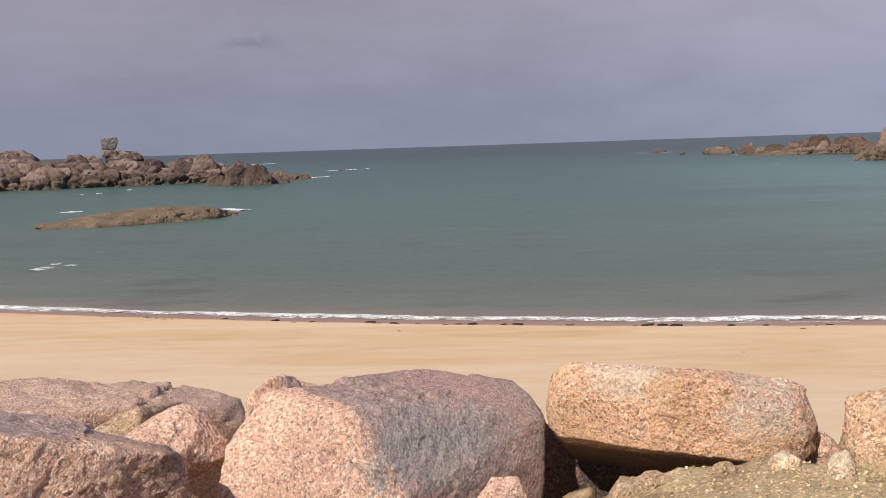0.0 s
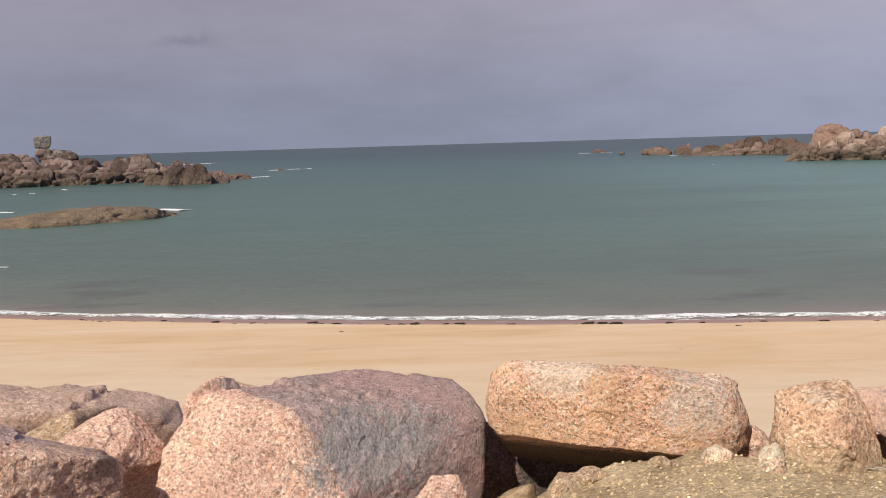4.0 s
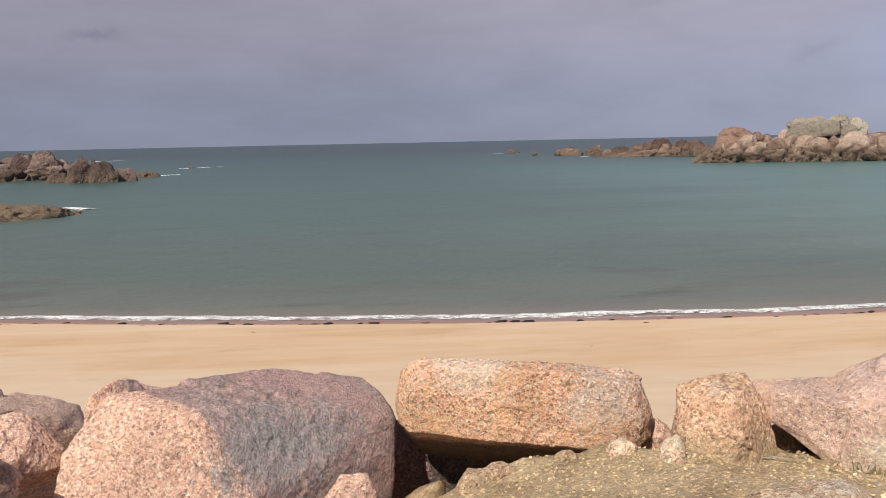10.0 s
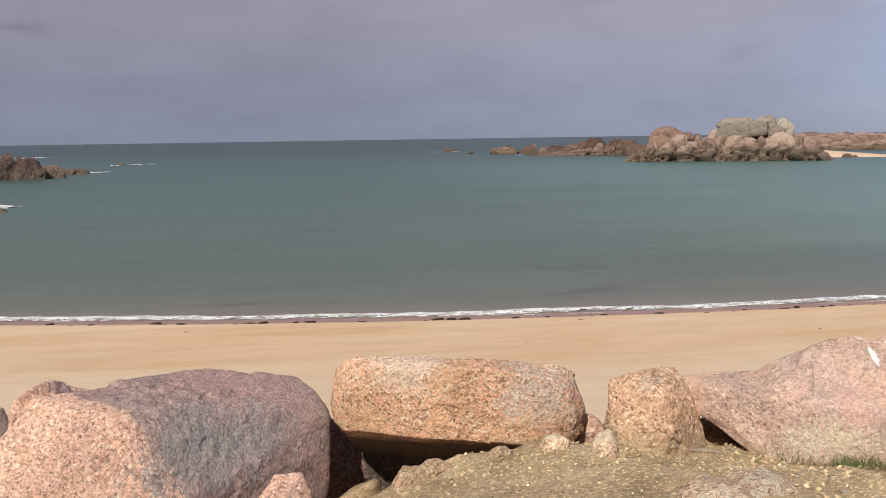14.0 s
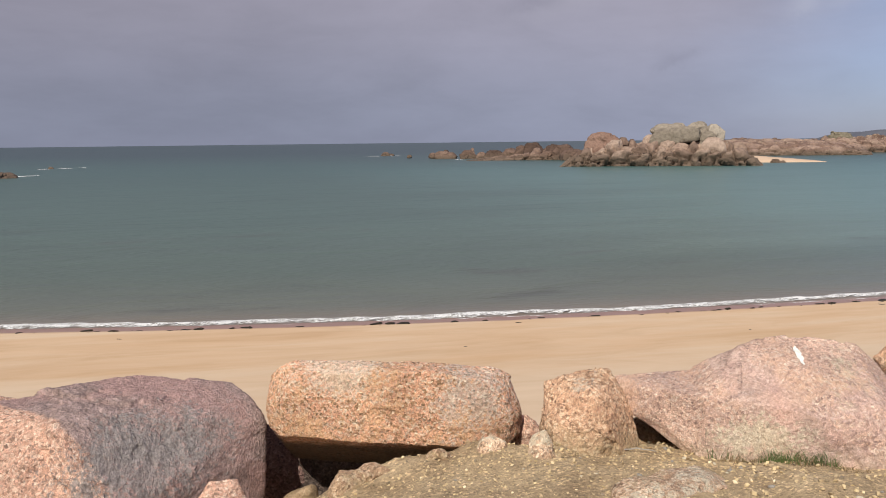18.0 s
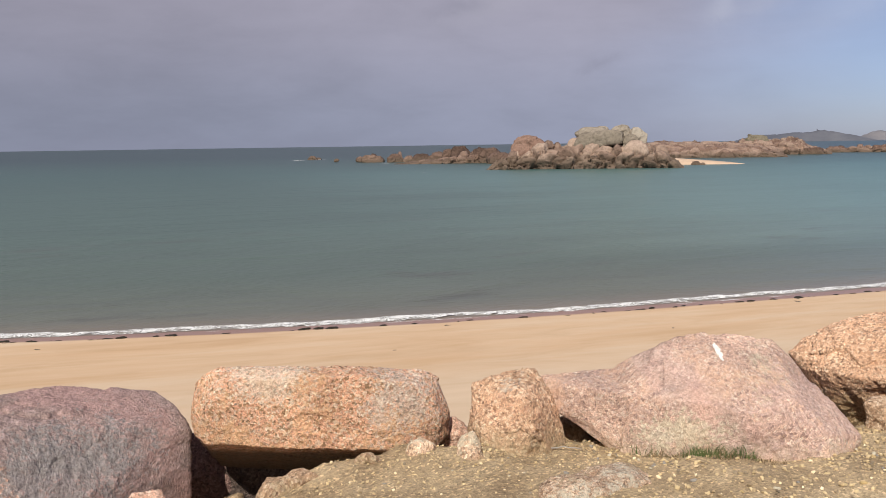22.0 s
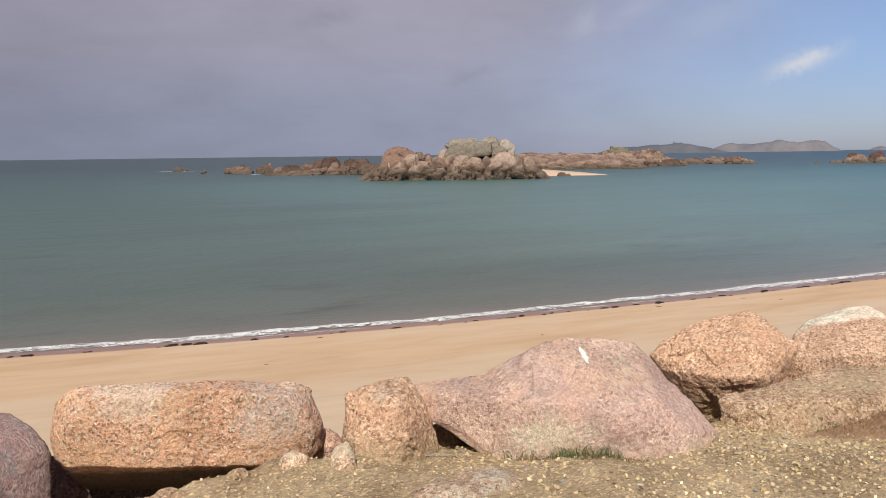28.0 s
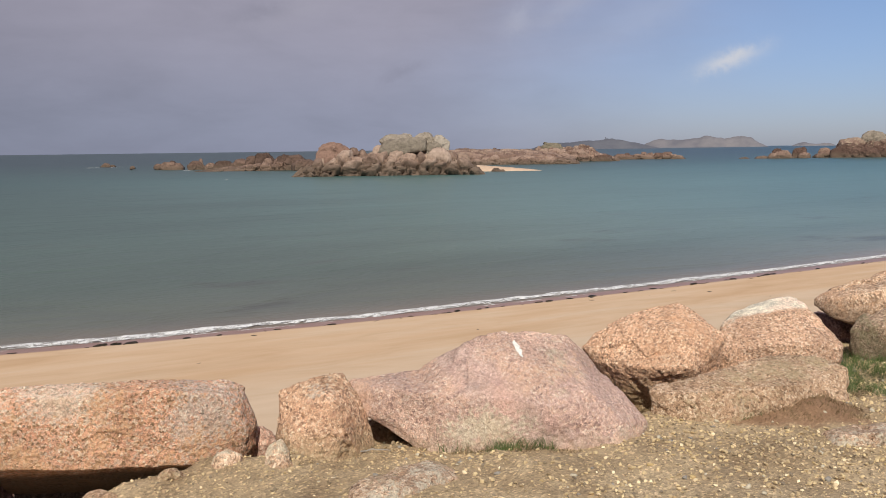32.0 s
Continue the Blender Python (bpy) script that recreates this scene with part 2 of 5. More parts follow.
M_PINK = granite("pink granite", PINK, lichens=((GREYLICHEN, 4.0, 0.60, 0.68, 0.5),), offset=0.4)
M_A = granite("split pink granite", PINK, patina=((0.33, 0.245, 0.235), (1.0, 1.1, 0.16), -0.40, -0.35, 0.93, 0.11), lichens=((GREYLICHEN, 3.0, 0.66, 0.72, 0.5),), patches=(((0.255, 0.24, 0.24), (-0.02, 0.15, -0.03), (0.42, 0.6, 0.20), 0.8),), speck=0.62, bump=0.65)
# the dark lower tint paints the shade under B, with some moss
M_B = granite("orange lichen granite", ORANGE, lichens=((PALE, 4.0, 0.58, 0.68, 0.4), ((0.76, 0.41, 0.23), 3.0, 0.47, 0.60, 0.6)), patches=(((0.66, 0.62, 0.54), (-0.33, 0.06, 0.32), (0.24, 0.4, 0.12), 0.42), ((0.50, 0.48, 0.45), (0.44, 0.06, 0.20), (0.22, 0.4, 0.20), 0.45)), foot_tint=((0.085, 0.07, 0.05), -0.13, -0.04, 0.8), offset=1.3, bump=0.6)
M_C = granite("rough tan granite", TAN, tone=((0.62, 0.58, 0.52), (1.02, 0.98, 0.94)), lichens=((GREYLICHEN, 5.0, 0.56, 0.66, 0.55), ((0.60, 0.33, 0.22), 5.0, 0.52, 0.62, 0.5)), foot_tint=((0.36, 0.30, 0.18), -0.02, 0.14, 0.5), offset=2.1, bump=0.65)
M_D = granite("mauve granite", MAUVE, patina=((0.48, 0.355, 0.325), (0.69, 0.0, 1.0), 0.12, 0.22, 0.55, 0.22, 0.36), lichens=(((0.54, 0.49, 0.37), 2.0, 0.52, 0.64, 0.5), ((0.66, 0.42, 0.305), 2.6, 0.48, 0.60, 0.6), ((0.45, 0.33, 0.305), 3.4, 0.54, 0.62, 0.5)), foot_tint=((0.50, 0.41, 0.29), -0.06, 0.08, 0.4), offset=0.0, bump=0.55, speck=0.65, patches=(((0.52, 0.485, 0.36), (0.02, 0.05, 0.08), (0.24, 0.4, 0.10), 0.55), ((0.47, 0.325, 0.305), (0.62, 0.3, 0.22), (0.32, 0.5, 0.20), 0.5)))
M_E = granite("golden granite", TAN, speck=0.45, tone=((0.78, 0.74, 0.70), (1.14, 1.08, 1.02)), lichens=(((0.66, 0.38, 0.24), 4.0, 0.50, 0.62, 0.5), (GREYLICHEN, 4.5, 0.62, 0.70, 0.4)), foot_tint=((0.26, 0.21, 0.10), -0.2, 0.05, 0.6), offset=5.2, bump=0.65)
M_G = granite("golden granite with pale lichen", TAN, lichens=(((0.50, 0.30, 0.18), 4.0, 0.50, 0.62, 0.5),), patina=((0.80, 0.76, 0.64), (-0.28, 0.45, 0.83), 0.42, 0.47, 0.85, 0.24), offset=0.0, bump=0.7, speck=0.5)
M_F = granite("dusty tan granite", DUSTY, speck=0.45, tone=((0.70, 0.67, 0.62), (1.05, 1.02, 0.98)), lichens=((GREYLICHEN, 5.0, 0.58, 0.68, 0.4), ((0.40, 0.33, 0.20), 3.0, 0.48, 0.60, 0.55)), foot_tint=((0.36, 0.26, 0.15), -0.1, 0.06, 0.5), offset=7.7, bump=0.6)
M_K = granite("dark crusted granite", PINK, patina=((0.40, 0.30, 0.285), (0.0, 0.6, 0.8), 0.24, 0.30, 0.9, 0.14), lichens=(((0.34, 0.32, 0.22), 4.0, 0.58, 0.66, 0.5), ((0.20, 0.145, 0.13), 5.0, 0.50, 0.60, 0.65)), patches=(((0.17, 0.12, 0.105), (0.44, 0.1, 0.12), (0.16, 0.4, 0.14), 0.6),), offset=0.0, bump=0.7)
# near-black colour that stands in for the deep shade under block B
M_HOLLOW_SHADE = granite("granite darkened for shade", [(0.0, (0.06, 0.045, 0.04)), (0.4, (0.11, 0.08, 0.07)), (0.8, (0.15, 0.11, 0.095)), (1.0, (0.20, 0.16, 0.14))], offset=11.0, bump=0.8)
# maroon stone, its colour also darkened for the shade of the gaps
M_MAROON_SHADED = granite("maroon granite", [(0.0, (0.13, 0.08, 0.075)), (0.4, (0.24, 0.145, 0.13)), (0.8, (0.30, 0.19, 0.17)), (1.0, (0.38, 0.27, 0.24))], offset=12.0, bump=0.8)
# the dark lower tint paints the shade below H's overhang
M_H = granite("weathered ochre granite", DUSTY, lichens=(((0.56, 0.33, 0.20), 4.0, 0.50, 0.62, 0.6), (GREYLICHEN, 4.5, 0.60, 0.70, 0.4)), foot_tint=((0.15, 0.11, 0.075), 0.22, 0.40, 0.6), offset=6.4, bump=0.6)
M_J = granite("brown granite with green film", [(0.0, (0.16, 0.11, 0.08)), (0.3, (0.30, 0.205, 0.145)), (0.7, (0.42, 0.30, 0.22)), (1.0, (0.56, 0.44, 0.34))], lichens=(((0.22, 0.21, 0.12), 4.0, 0.50, 0.62, 0.6),), foot_tint=((0.14, 0.12, 0.075), 0.10, 0.25, 0.6), offset=8.4, bump=0.6)
M_S = granite("pale lichened stone", DUSTY, lichens=(((0.46, 0.42, 0.33), 6.0, 0.42, 0.54, 0.7), (PALE, 9.0, 0.52, 0.64, 0.4)), foot_tint=((0.36, 0.29, 0.17), -0.10, 0.02, 0.6), offset=4.5, bump=0.5)
M_M = granite("weathered mauve slab", MAUVE, speck=0.35, tone=((0.85, 0.82, 0.80), (1.12, 1.08, 1.05)), lichens=(((0.40, 0.30, 0.18), 3.0, 0.52, 0.62, 0.5),), offset=9.1, bump=0.7)


def sea_rock(name, stops, tide, lichens, offset):
    """Granite seen from afar: pink-brown blocks with grey lichen above and a dark tidal foot."""
    m, N = material(name)
    geo = N.add("ShaderNodeNewGeometry")
    p = geo.outputs["Position"]
    q = N.scaled(p, (1, 1, 1), (offset, 0, 0))
    rnd = N.math("ADD", N.add("ShaderNodeObjectInfo").outputs["Random"], N.math("MULTIPLY", N.add("ShaderNodeAttribute", attribute_name="tint").outputs["Fac"], 0.45))
    a = N.noise(q, 0.30, 5.0, 0.60, 0.8)
    b = N.noise(q, 1.5, 5.0, 0.62, 0.5)
    col = N.ramp(N.math("ADD", N.math("MULTIPLY", a, 0.75), N.math("MULTIPLY", N.math("SUBTRACT", rnd, 0.25), 0.62)), stops)
    col = N.mix(0.45, col, N.ramp(b, [(0.34, 0.40), (0.47, 0.95), (0.66, 1.3)]), "MULTIPLY")
    for tint, lo, hi, amt in lichens:
        z = N.add("ShaderNodeSeparateXYZ", {0: p}).outputs[2]
        f = N.math("ADD", N.math("MULTIPLY", z, 0.045), N.noise(q, 0.9, 6.0, 0.66))
        col = N.mix(N.math("MULTIPLY", N.step(f, lo, hi), amt), col, tint)
    z = N.math("ADD", N.add("ShaderNodeSeparateXYZ", {0: p}).outputs[2], N.math("MULTIPLY", N.math("SUBTRACT", a, 0.5), 3.0))
    col = N.mix(N.math("MULTIPLY", N.step(z, tide + 1.2, tide - 0.6), 0.85), col, (0.13, 0.095, 0.072))
    h = N.math("ADD", b, a)
    finish(N, col, 0.85, h, 0.9, 0.5, 0.25)
    return m


ROCKY = [(0.2, (0.13, 0.085, 0.067)), (0.45, (0.225, 0.153, 0.122)), (0.7, (0.345, 0.247, 0.198)), (0.95, (0.44, 0.33, 0.27))]
M_ISLE = sea_rock("island granite", ROCKY, -1.5, (((0.44, 0.40, 0.34), 0.62, 0.82, 0.7),), 3.0)
M_DOME = sea_rock("red-brown island granite", [(0.25, (0.17, 0.10, 0.078)), (0.6, (0.25, 0.155, 0.122)), (0.9, (0.31, 0.205, 0.165))], -2.0, (), 4.4)
M_REEF = sea_rock("reef granite", [(0.25, (0.085, 0.054, 0.043)), (0.55, (0.165, 0.107, 0.084)), (0.9, (0.27, 0.185, 0.147))], -2.9, (), 8.0)
M_WEST = sea_rock("headland granite", [(0.2, (0.055, 0.036, 0.033)), (0.55, (0.125, 0.081, 0.070)), (0.95, (0.29, 0.205, 0.178))], -2.6, (((0.33, 0.28, 0.25), 0.56, 0.70, 0.55),), 1.0)
M_CAP = sea_rock("grey lichen granite", [(0.2, (0.22, 0.185, 0.15)), (0.5, (0.315, 0.27, 0.225)), (0.85, (0.41, 0.355, 0.30))], -9.0, (), 6.0)
M_KNOB = sea_rock("grey granite", [(0.25, (0.13, 0.115, 0.11)), (0.5, (0.20, 0.175, 0.165)), (0.8, (0.28, 0.245, 0.23))], -9.0, (), 15.0)
M_FARROCK = sea_rock("distant granite", [(0.25, (0.105, 0.063, 0.05)), (0.55, (0.20, 0.128, 0.102)), (0.9, (0.32, 0.225, 0.182))], -2.6, (((0.44, 0.35, 0.26), 0.56, 0.70, 0.5),), 12.0)


def simple(name, lo, hi, scale, rough=0.8, bump=0.3, dist=0.02, island=False):
    m, N = material(name)
    p = N.add("ShaderNodeTexCoord").outputs["Object"]
    f = N.noise(p, scale, 6.0, 0.62)
    col = N.ramp(f, [(0.3, lo), (0.7, hi)])
    if island:
        r = N.add("ShaderNodeNewGeometry").outputs["Random Per Island"]
        col = N.mix(0.9, col, N.ramp(r, [(0.0, (0.28, 0.25, 0.23)), (0.22, (0.55, 0.47, 0.38)), (0.5, (0.85, 0.72, 0.53)), (0.75, (1.02, 0.90, 0.68)), (0.92, (1.22, 1.08, 0.80)), (1.0, (1.6, 1.55, 1.42))]), "MULTIPLY")
    finish(N, col, rough, N.noise(p, scale * 5, 5.0, 0.65), bump, dist, 0.3)
    return m


M_ISLET = simple("weedy reef skin", (0.13, 0.088, 0.060), (0.24, 0.175, 0.115), 0.9, 0.75, 0.8, 0.3)
M_WEED = simple("dark seaweed", (0.012, 0.011, 0.008), (0.045, 0.033, 0.02), 14.0, 0.5, 0.8, 0.03)
M_GRAVEL = simple("mixed gravel", (0.53, 0.46, 0.345), (0.70, 0.62, 0.49), 30.0, 0.8, 0.3, 0.005, True)
M_HILL = simple("distant heath", (0.085, 0.092, 0.122), (0.132, 0.137, 0.163), 0.02, 0.95, 0.3, 2.0)
M_HILL2 = simple("distant cliffs", (0.125, 0.128, 0.158), (0.215, 0.205, 0.222), 0.018, 0.95, 0.3, 2.0)
M_SPIT = simple("pale sand spit", (0.50, 0.36, 0.265), (0.58, 0.43, 0.32), 0.4, 0.9, 0.1, 0.05)
M_SCRUB = simple("low scrub", (0.15, 0.13, 0.092), (0.25, 0.215, 0.162), 1.2, 0.9, 0.8, 0.4)
M_GRASS = simple("green grass", (0.06, 0.10, 0.028), (0.15, 0.185, 0.07), 18.0, 0.6, 0.1, 0.01)
M_STRAW = simple("dry brown grass", (0.13, 0.085, 0.045), (0.26, 0.18, 0.10), 18.0, 0.8, 0.1, 0.01)
M_GULL = simple("white droppings", (0.70, 0.70, 0.66), (0.82, 0.82, 0.80), 40.0, 0.8, 0.1, 0.002)


def ground_material():
    m, N = material("sand and earth")
    p = N.add("ShaderNodeNewGeometry").outputs["Position"]
    shore = N.add("ShaderNodeAttribute", attribute_name="shore").outputs["Fac"]      # metres landward of the tide line
    bank = N.add("ShaderNodeAttribute", attribute_name="bank").outputs["Fac"]        # 1 on the bank, 0 on the beach
    big = N.noise(N.scaled(p, (0.12, 0.5, 0.5)), 1.0, 5.0, 0.6, 0.4)
    mid = N.noise(N.scaled(p, (0.34, 0.7, 1.0)), 1.0, 6.0, 0.6, 1.4)
    sand = N.ramp(big, [(0.30, (0.565, 0.375, 0.225)), (0.50, (0.615, 0.432, 0.28)), (0.70, (0.645, 0.485, 0.34))])
    dry = N.step(N.math("ADD", shore, N.math("MULTIPLY", N.math("SUBTRACT", big, 0.5), 12.0)), 3.0, 11.0)
    sand = N.mix(N.math("MULTIPLY", dry, 0.6), sand, (0.62, 0.49, 0.365))
    sand = N.mix(0.45, sand, N.ramp(mid, [(0.30, (0.84, 0.79, 0.72)), (0.5, (1.0, 1.0, 1.0)), (0.70, (1.10, 1.12, 1.16))]), "MULTIPLY")
    wetness = N.step(N.math("ADD", shore, N.math("MULTIPLY", N.math("SUBTRACT", N.noise(N.scaled(p, (0.6, 0.6, 0.6)), 1.0, 3.0), 0.5), 0.35)), 0.40, 0.0)
    sand = N.mix(wetness, sand, (0.31, 0.185, 0.155))
    fine = N.noise(p, 90.0, 4.0, 0.7)
    patch = N.noise(p, 2.2, 6.0, 0.65, 0.4)
    vor = N.add("ShaderNodeTexVoronoi", {"Vector": p, "Scale": 70.0})
    cell = N.add("ShaderNodeSeparateColor", {0: vor.outputs["Color"]}).outputs[0]
    earth = N.ramp(patch, [(0.30, (0.27, 0.195, 0.125)), (0.48, (0.41, 0.315, 0.21)), (0.62, (0.50, 0.395, 0.275)), (0.78, (0.40, 0.32, 0.205))])
    earth = N.mix(0.55, earth, N.ramp(cell, [(0.0, (0.45, 0.42, 0.36)), (0.5, (1.0, 0.95, 0.85)), (0.86, (1.2, 1.15, 1.0)), (0.93, (1.9, 1.8, 1.55)), (1.0, (2.2, 2.1, 1.9))]), "MULTIPLY")
    earth = N.mix(0.5, earth, N.ramp(fine, [(0.3, 0.55), (0.7, 1.35)]), "MULTIPLY")
    # a strip of bare brown soil
    soil = N.math("ADD", N.vmath("LENGTH", N.vmath("MULTIPLY", N.scaled(N.vmath("SUBTRACT", p, (4.64, 3.32, 0.0)), (1, 1, 1), (0, 0, 0), (0, 0, math.radians(51))), (1.7, 4.6, 0.3))), N.math("MULTIPLY", N.math("SUBTRACT", N.noise(p, 5.0, 6.0, 0.7), 0.5), 1.6))
    earth = N.mix(N.math("MULTIPLY", N.step(soil, 1.1, 0.6), 0.8), earth, N.mix(fine, (0.13, 0.072, 0.045), (0.36, 0.20, 0.12)))
    col = N.mix(bank, sand, earth)
    h = N.math("ADD", N.math("MULTIPLY", N.math("ADD", fine, N.math("MULTIPLY", vor.outputs["Distance"], 0.7)), N.math("ADD", N.math("MULTIPLY", bank, 0.9), 0.1)), N.math("MULTIPLY", mid, 0.6))
    rough = N.mix(wetness, (0.9, 0.9, 0.9), (0.42, 0.42, 0.42))
    finish(N, col, rough, h, 0.55, 0.02, 0.3)
    return m


def sea_material():
    m, N = material("sea water")
    p = N.add("ShaderNodeNewGeometry").outputs["Position"]
    out = N.add("ShaderNodeAttribute", attribute_name="offing").outputs["Fac"]       # metres from the beach
    q = N.scaled(p, (0.05, 0.16, 1.0))
    big = N.noise(N.scaled(p, (0.012, 0.05, 1.0)), 1.0, 5.0, 0.6, 0.5)
    col = N.ramp(N.math("POWER", N.math("DIVIDE", out, 420.0, True), 0.5), [(0.0, (0.36, 0.265, 0.21)), (0.05, (0.215, 0.175, 0.145)), (0.095, (0.125, 0.136, 0.110)), (0.17, (0.083, 0.118, 0.096)), (0.30, (0.066, 0.114, 0.098)), (0.62, (0.037, 0.090, 0.083)), (1.0, (0.017, 0.048, 0.054))])
    col = N.mix(0.8, col, N.ramp(big, [(0.32, 0.86), (0.52, 1.0), (0.70, 1.09)]), "MULTIPLY")
    # the colour is raised in the east in place of the brighter sky's reflection
    east = N.step(N.math("ADD", N.add("ShaderNodeSeparateXYZ", {0: p}).outputs[0], N.math("MULTIPLY", N.math("SUBTRACT", big, 0.5), 40.0)), 14.0, 65.0)
    col = N.mix(N.math("MULTIPLY", east, N.step(out, 230.0, 60.0)), col, N.mix(1.0, col, (1.80, 1.76, 1.92), "MULTIPLY"))
    # patches of weed on the bottom near the shore
    weed = N.step(N.noise(N.scaled(p, (0.10, 0.22, 1.0), (4.0, 0.0, 0.0)), 1.0, 4.0, 0.6), 0.60, 0.68)
    near = N.math("MULTIPLY", N.step(out, 60.0, 8.0), N.step(out, 0.4, 2.0))
    col = N.mix(N.math("MULTIPLY", N.math("MULTIPLY", weed, near), 0.5), col, (0.06, 0.06, 0.05))
    r1 = N.noise(N.scaled(p, (0.7, 1.3, 1.0)), 1.0, 4.0, 0.6, 0.6)
    r2 = N.noise(N.scaled(p, (0.13, 0.28, 1.0)), 1.0, 4.0, 0.6, 0.8)
    h = N.math("ADD", N.math("MULTIPLY", r1, 0.35), N.math("MULTIPLY", r2, 1.2))
    col = N.mix(0.5, col, N.ramp(r2, [(0.34, 0.84), (0.48, 1.0), (0.66, 1.10)]), "MULTIPLY")
    finish(N, col, 0.34, h, 0.5, 0.35, 0.20)
    return m


def foam_material():
    m, N = material("surf foam")
    p = N.add("ShaderNodeNewGeometry").outputs["Position"]
    dens = N.add("ShaderNodeAttribute", attribute_name="dens").outputs["Fac"]
    lace = N.add("ShaderNodeTexVoronoi", {"Vector": N.vmath("ADD", N.scaled(p, (1.6, 3.0, 3.0)), N.vmath("MULTIPLY", N.add("ShaderNodeTexNoise", {"Vector": p, "Scale": 3.0}).outputs[1], (1.2, 1.2, 1.2)))}, feature="DISTANCE_TO_EDGE").outputs[0]
    n = N.noise(N.scaled(p, (0.9, 1.8, 1.8)), 2.6, 6.0, 0.68, 0.5)
    a = N.math("ADD", N.math("ADD", N.math("SUBTRACT", N.math("MULTIPLY", n, 1.9), 0.5), N.math("MULTIPLY", N.step(lace, 0.28, 0.0), 0.40)), N.math("SUBTRACT", dens, 1.08))
    alpha = N.math("MULTIPLY", N.step(a, -0.05, 0.34), 0.95)
    col = N.ramp(N.noise(p, 6.0, 5.0, 0.65), [(0.3, (0.76, 0.77, 0.78)), (0.7, (0.90, 0.90, 0.90))])
    finish(N, col, 0.7, N.noise(p, 9.0, 5.0, 0.65), 0.7, 0.05, 0.3, alpha)
    return m


M_GROUND, M_SEA, M_FOAM = ground_material(), sea_material(), foam_material()

# ---- helpers for meshes ----
SEA = -3.7


def mesh_from(name, verts, faces, mat, smooth=True):
    me = bpy.data.meshes.new(name)
    me.from_pydata([tuple(v) for v in verts], [], [tuple(f) for f in faces])
    me.materials.append(mat)
    if smooth:
        me.polygons.foreach_set("use_smooth", [True] * len(me.polygons))
    me.update()
    return me


def part(name, me, parent, label="", m=None):
    ob = new(name, me)
    ob.parent = parent
    if m is not None:
        ob.matrix_local = m
    return tagged(ob, label) if label else ob


ICO = {}


def ico(sub):
    if sub not in ICO:
        bm = bmesh.new()
        bmesh.ops.create_icosphere(bm, subdivisions=sub, radius=1.0)
        bm.verts.ensure_lookup_table()
        ICO[sub] = (np.array([v.co[:] for v in bm.verts]), [[v.index for v in f.verts] for f in bm.faces])
        bm.free()
    return ICO[sub]


def hull_planes(corners):
    """The faces of the corners' hull: its centre, their normals and distances, and the corners seen from the centre."""
    bm = bmesh.new()
    for c in corners:
        bm.verts.new(c)
    bmesh.ops.convex_hull(bm, input=bm.verts[:])
    bm.normal_update()
    used = np.array([v.co[:] for v in bm.verts if v.link_faces])
    centre = (used.min(axis=0) + used.max(axis=0)) / 2 * 0.5 + used.mean(axis=0) * 0.5
    N, D = [], []
    for f in bm.faces:
        if f.calc_area() < 1e-7:
            continue
        n = np.array(f.normal[:])
        d = n @ (np.array(f.calc_center_median()[:]) - centre)
        N.append(n if d > 0 else -n)
        D.append(abs(d))
    bm.free()
    return centre, np.array(N), np.maximum(D, 0.02), used - centre


def noise_at(points, scale, octaves, seed):
    return np.array([noise.fractal(Vector((x * scale + seed, y * scale - seed, z * scale)), 0.9, 2.1, octaves) for x, y, z in points])


def crag_at(points, scale, octaves, seed):
    return np.array([noise.turbulence(Vector((x * scale + seed, y * scale - seed, z * scale)), octaves, True, noise_basis="PERLIN_ORIGINAL", amplitude_scale=0.55, frequency_scale=2.1) for x, y, z in points]) - 0.4


def block_radius(U, corners, centre, crisp, chips, depth, r):
    """How far the skin of a chipped convex block lies from the centre in the directions U."""
    own, n, d, pts = hull_planes(corners)
    if centre is None:
        centre = own
    d = np.maximum(d + n @ (own - centre), 0.02)
    pts = pts + own - centre
    if chips:
        m = r.normal(size=(chips, 3))
        m /= np.linalg.norm(m, axis=1)[:, None]
        d = np.concatenate([d, np.maximum((pts @ m.T).max(axis=0) * (1 - depth * r.uniform(0.15, 1.0, chips)), 0.02)])
        n = np.concatenate([n, m])
    k = np.maximum(U @ n.T / d, 1e-6)
    big = k.max(axis=1, keepdims=True)
    rad = 1.0 / (big[:, 0] * (((k / big) ** crisp).sum(axis=1)) ** (1.0 / crisp))
    return rad * (1 + 1.1 / crisp), centre, pts


def facets_at(points, scale, seed, stretch=1.2):
    """A surface broken into tilted flat facets that meet in ridges and creases, about -1 to 1."""
    out = np.zeros(len(points))
    for i, (x, y, z) in enumerate(points):
        q = Vector((x * scale + seed, y * scale, z * scale * stretch - seed))
        q += noise.noise_vector(q * 2.3) * 0.10
        near, cells = noise.voronoi(q)
        out[i] = max((noise.noise_vector(c * 7.7) * 1.7).dot(q - c) - 0.5 * d + 0.35 * noise.cell(c * 13.7) for d, c in zip(near, cells))
    return out - out.mean()


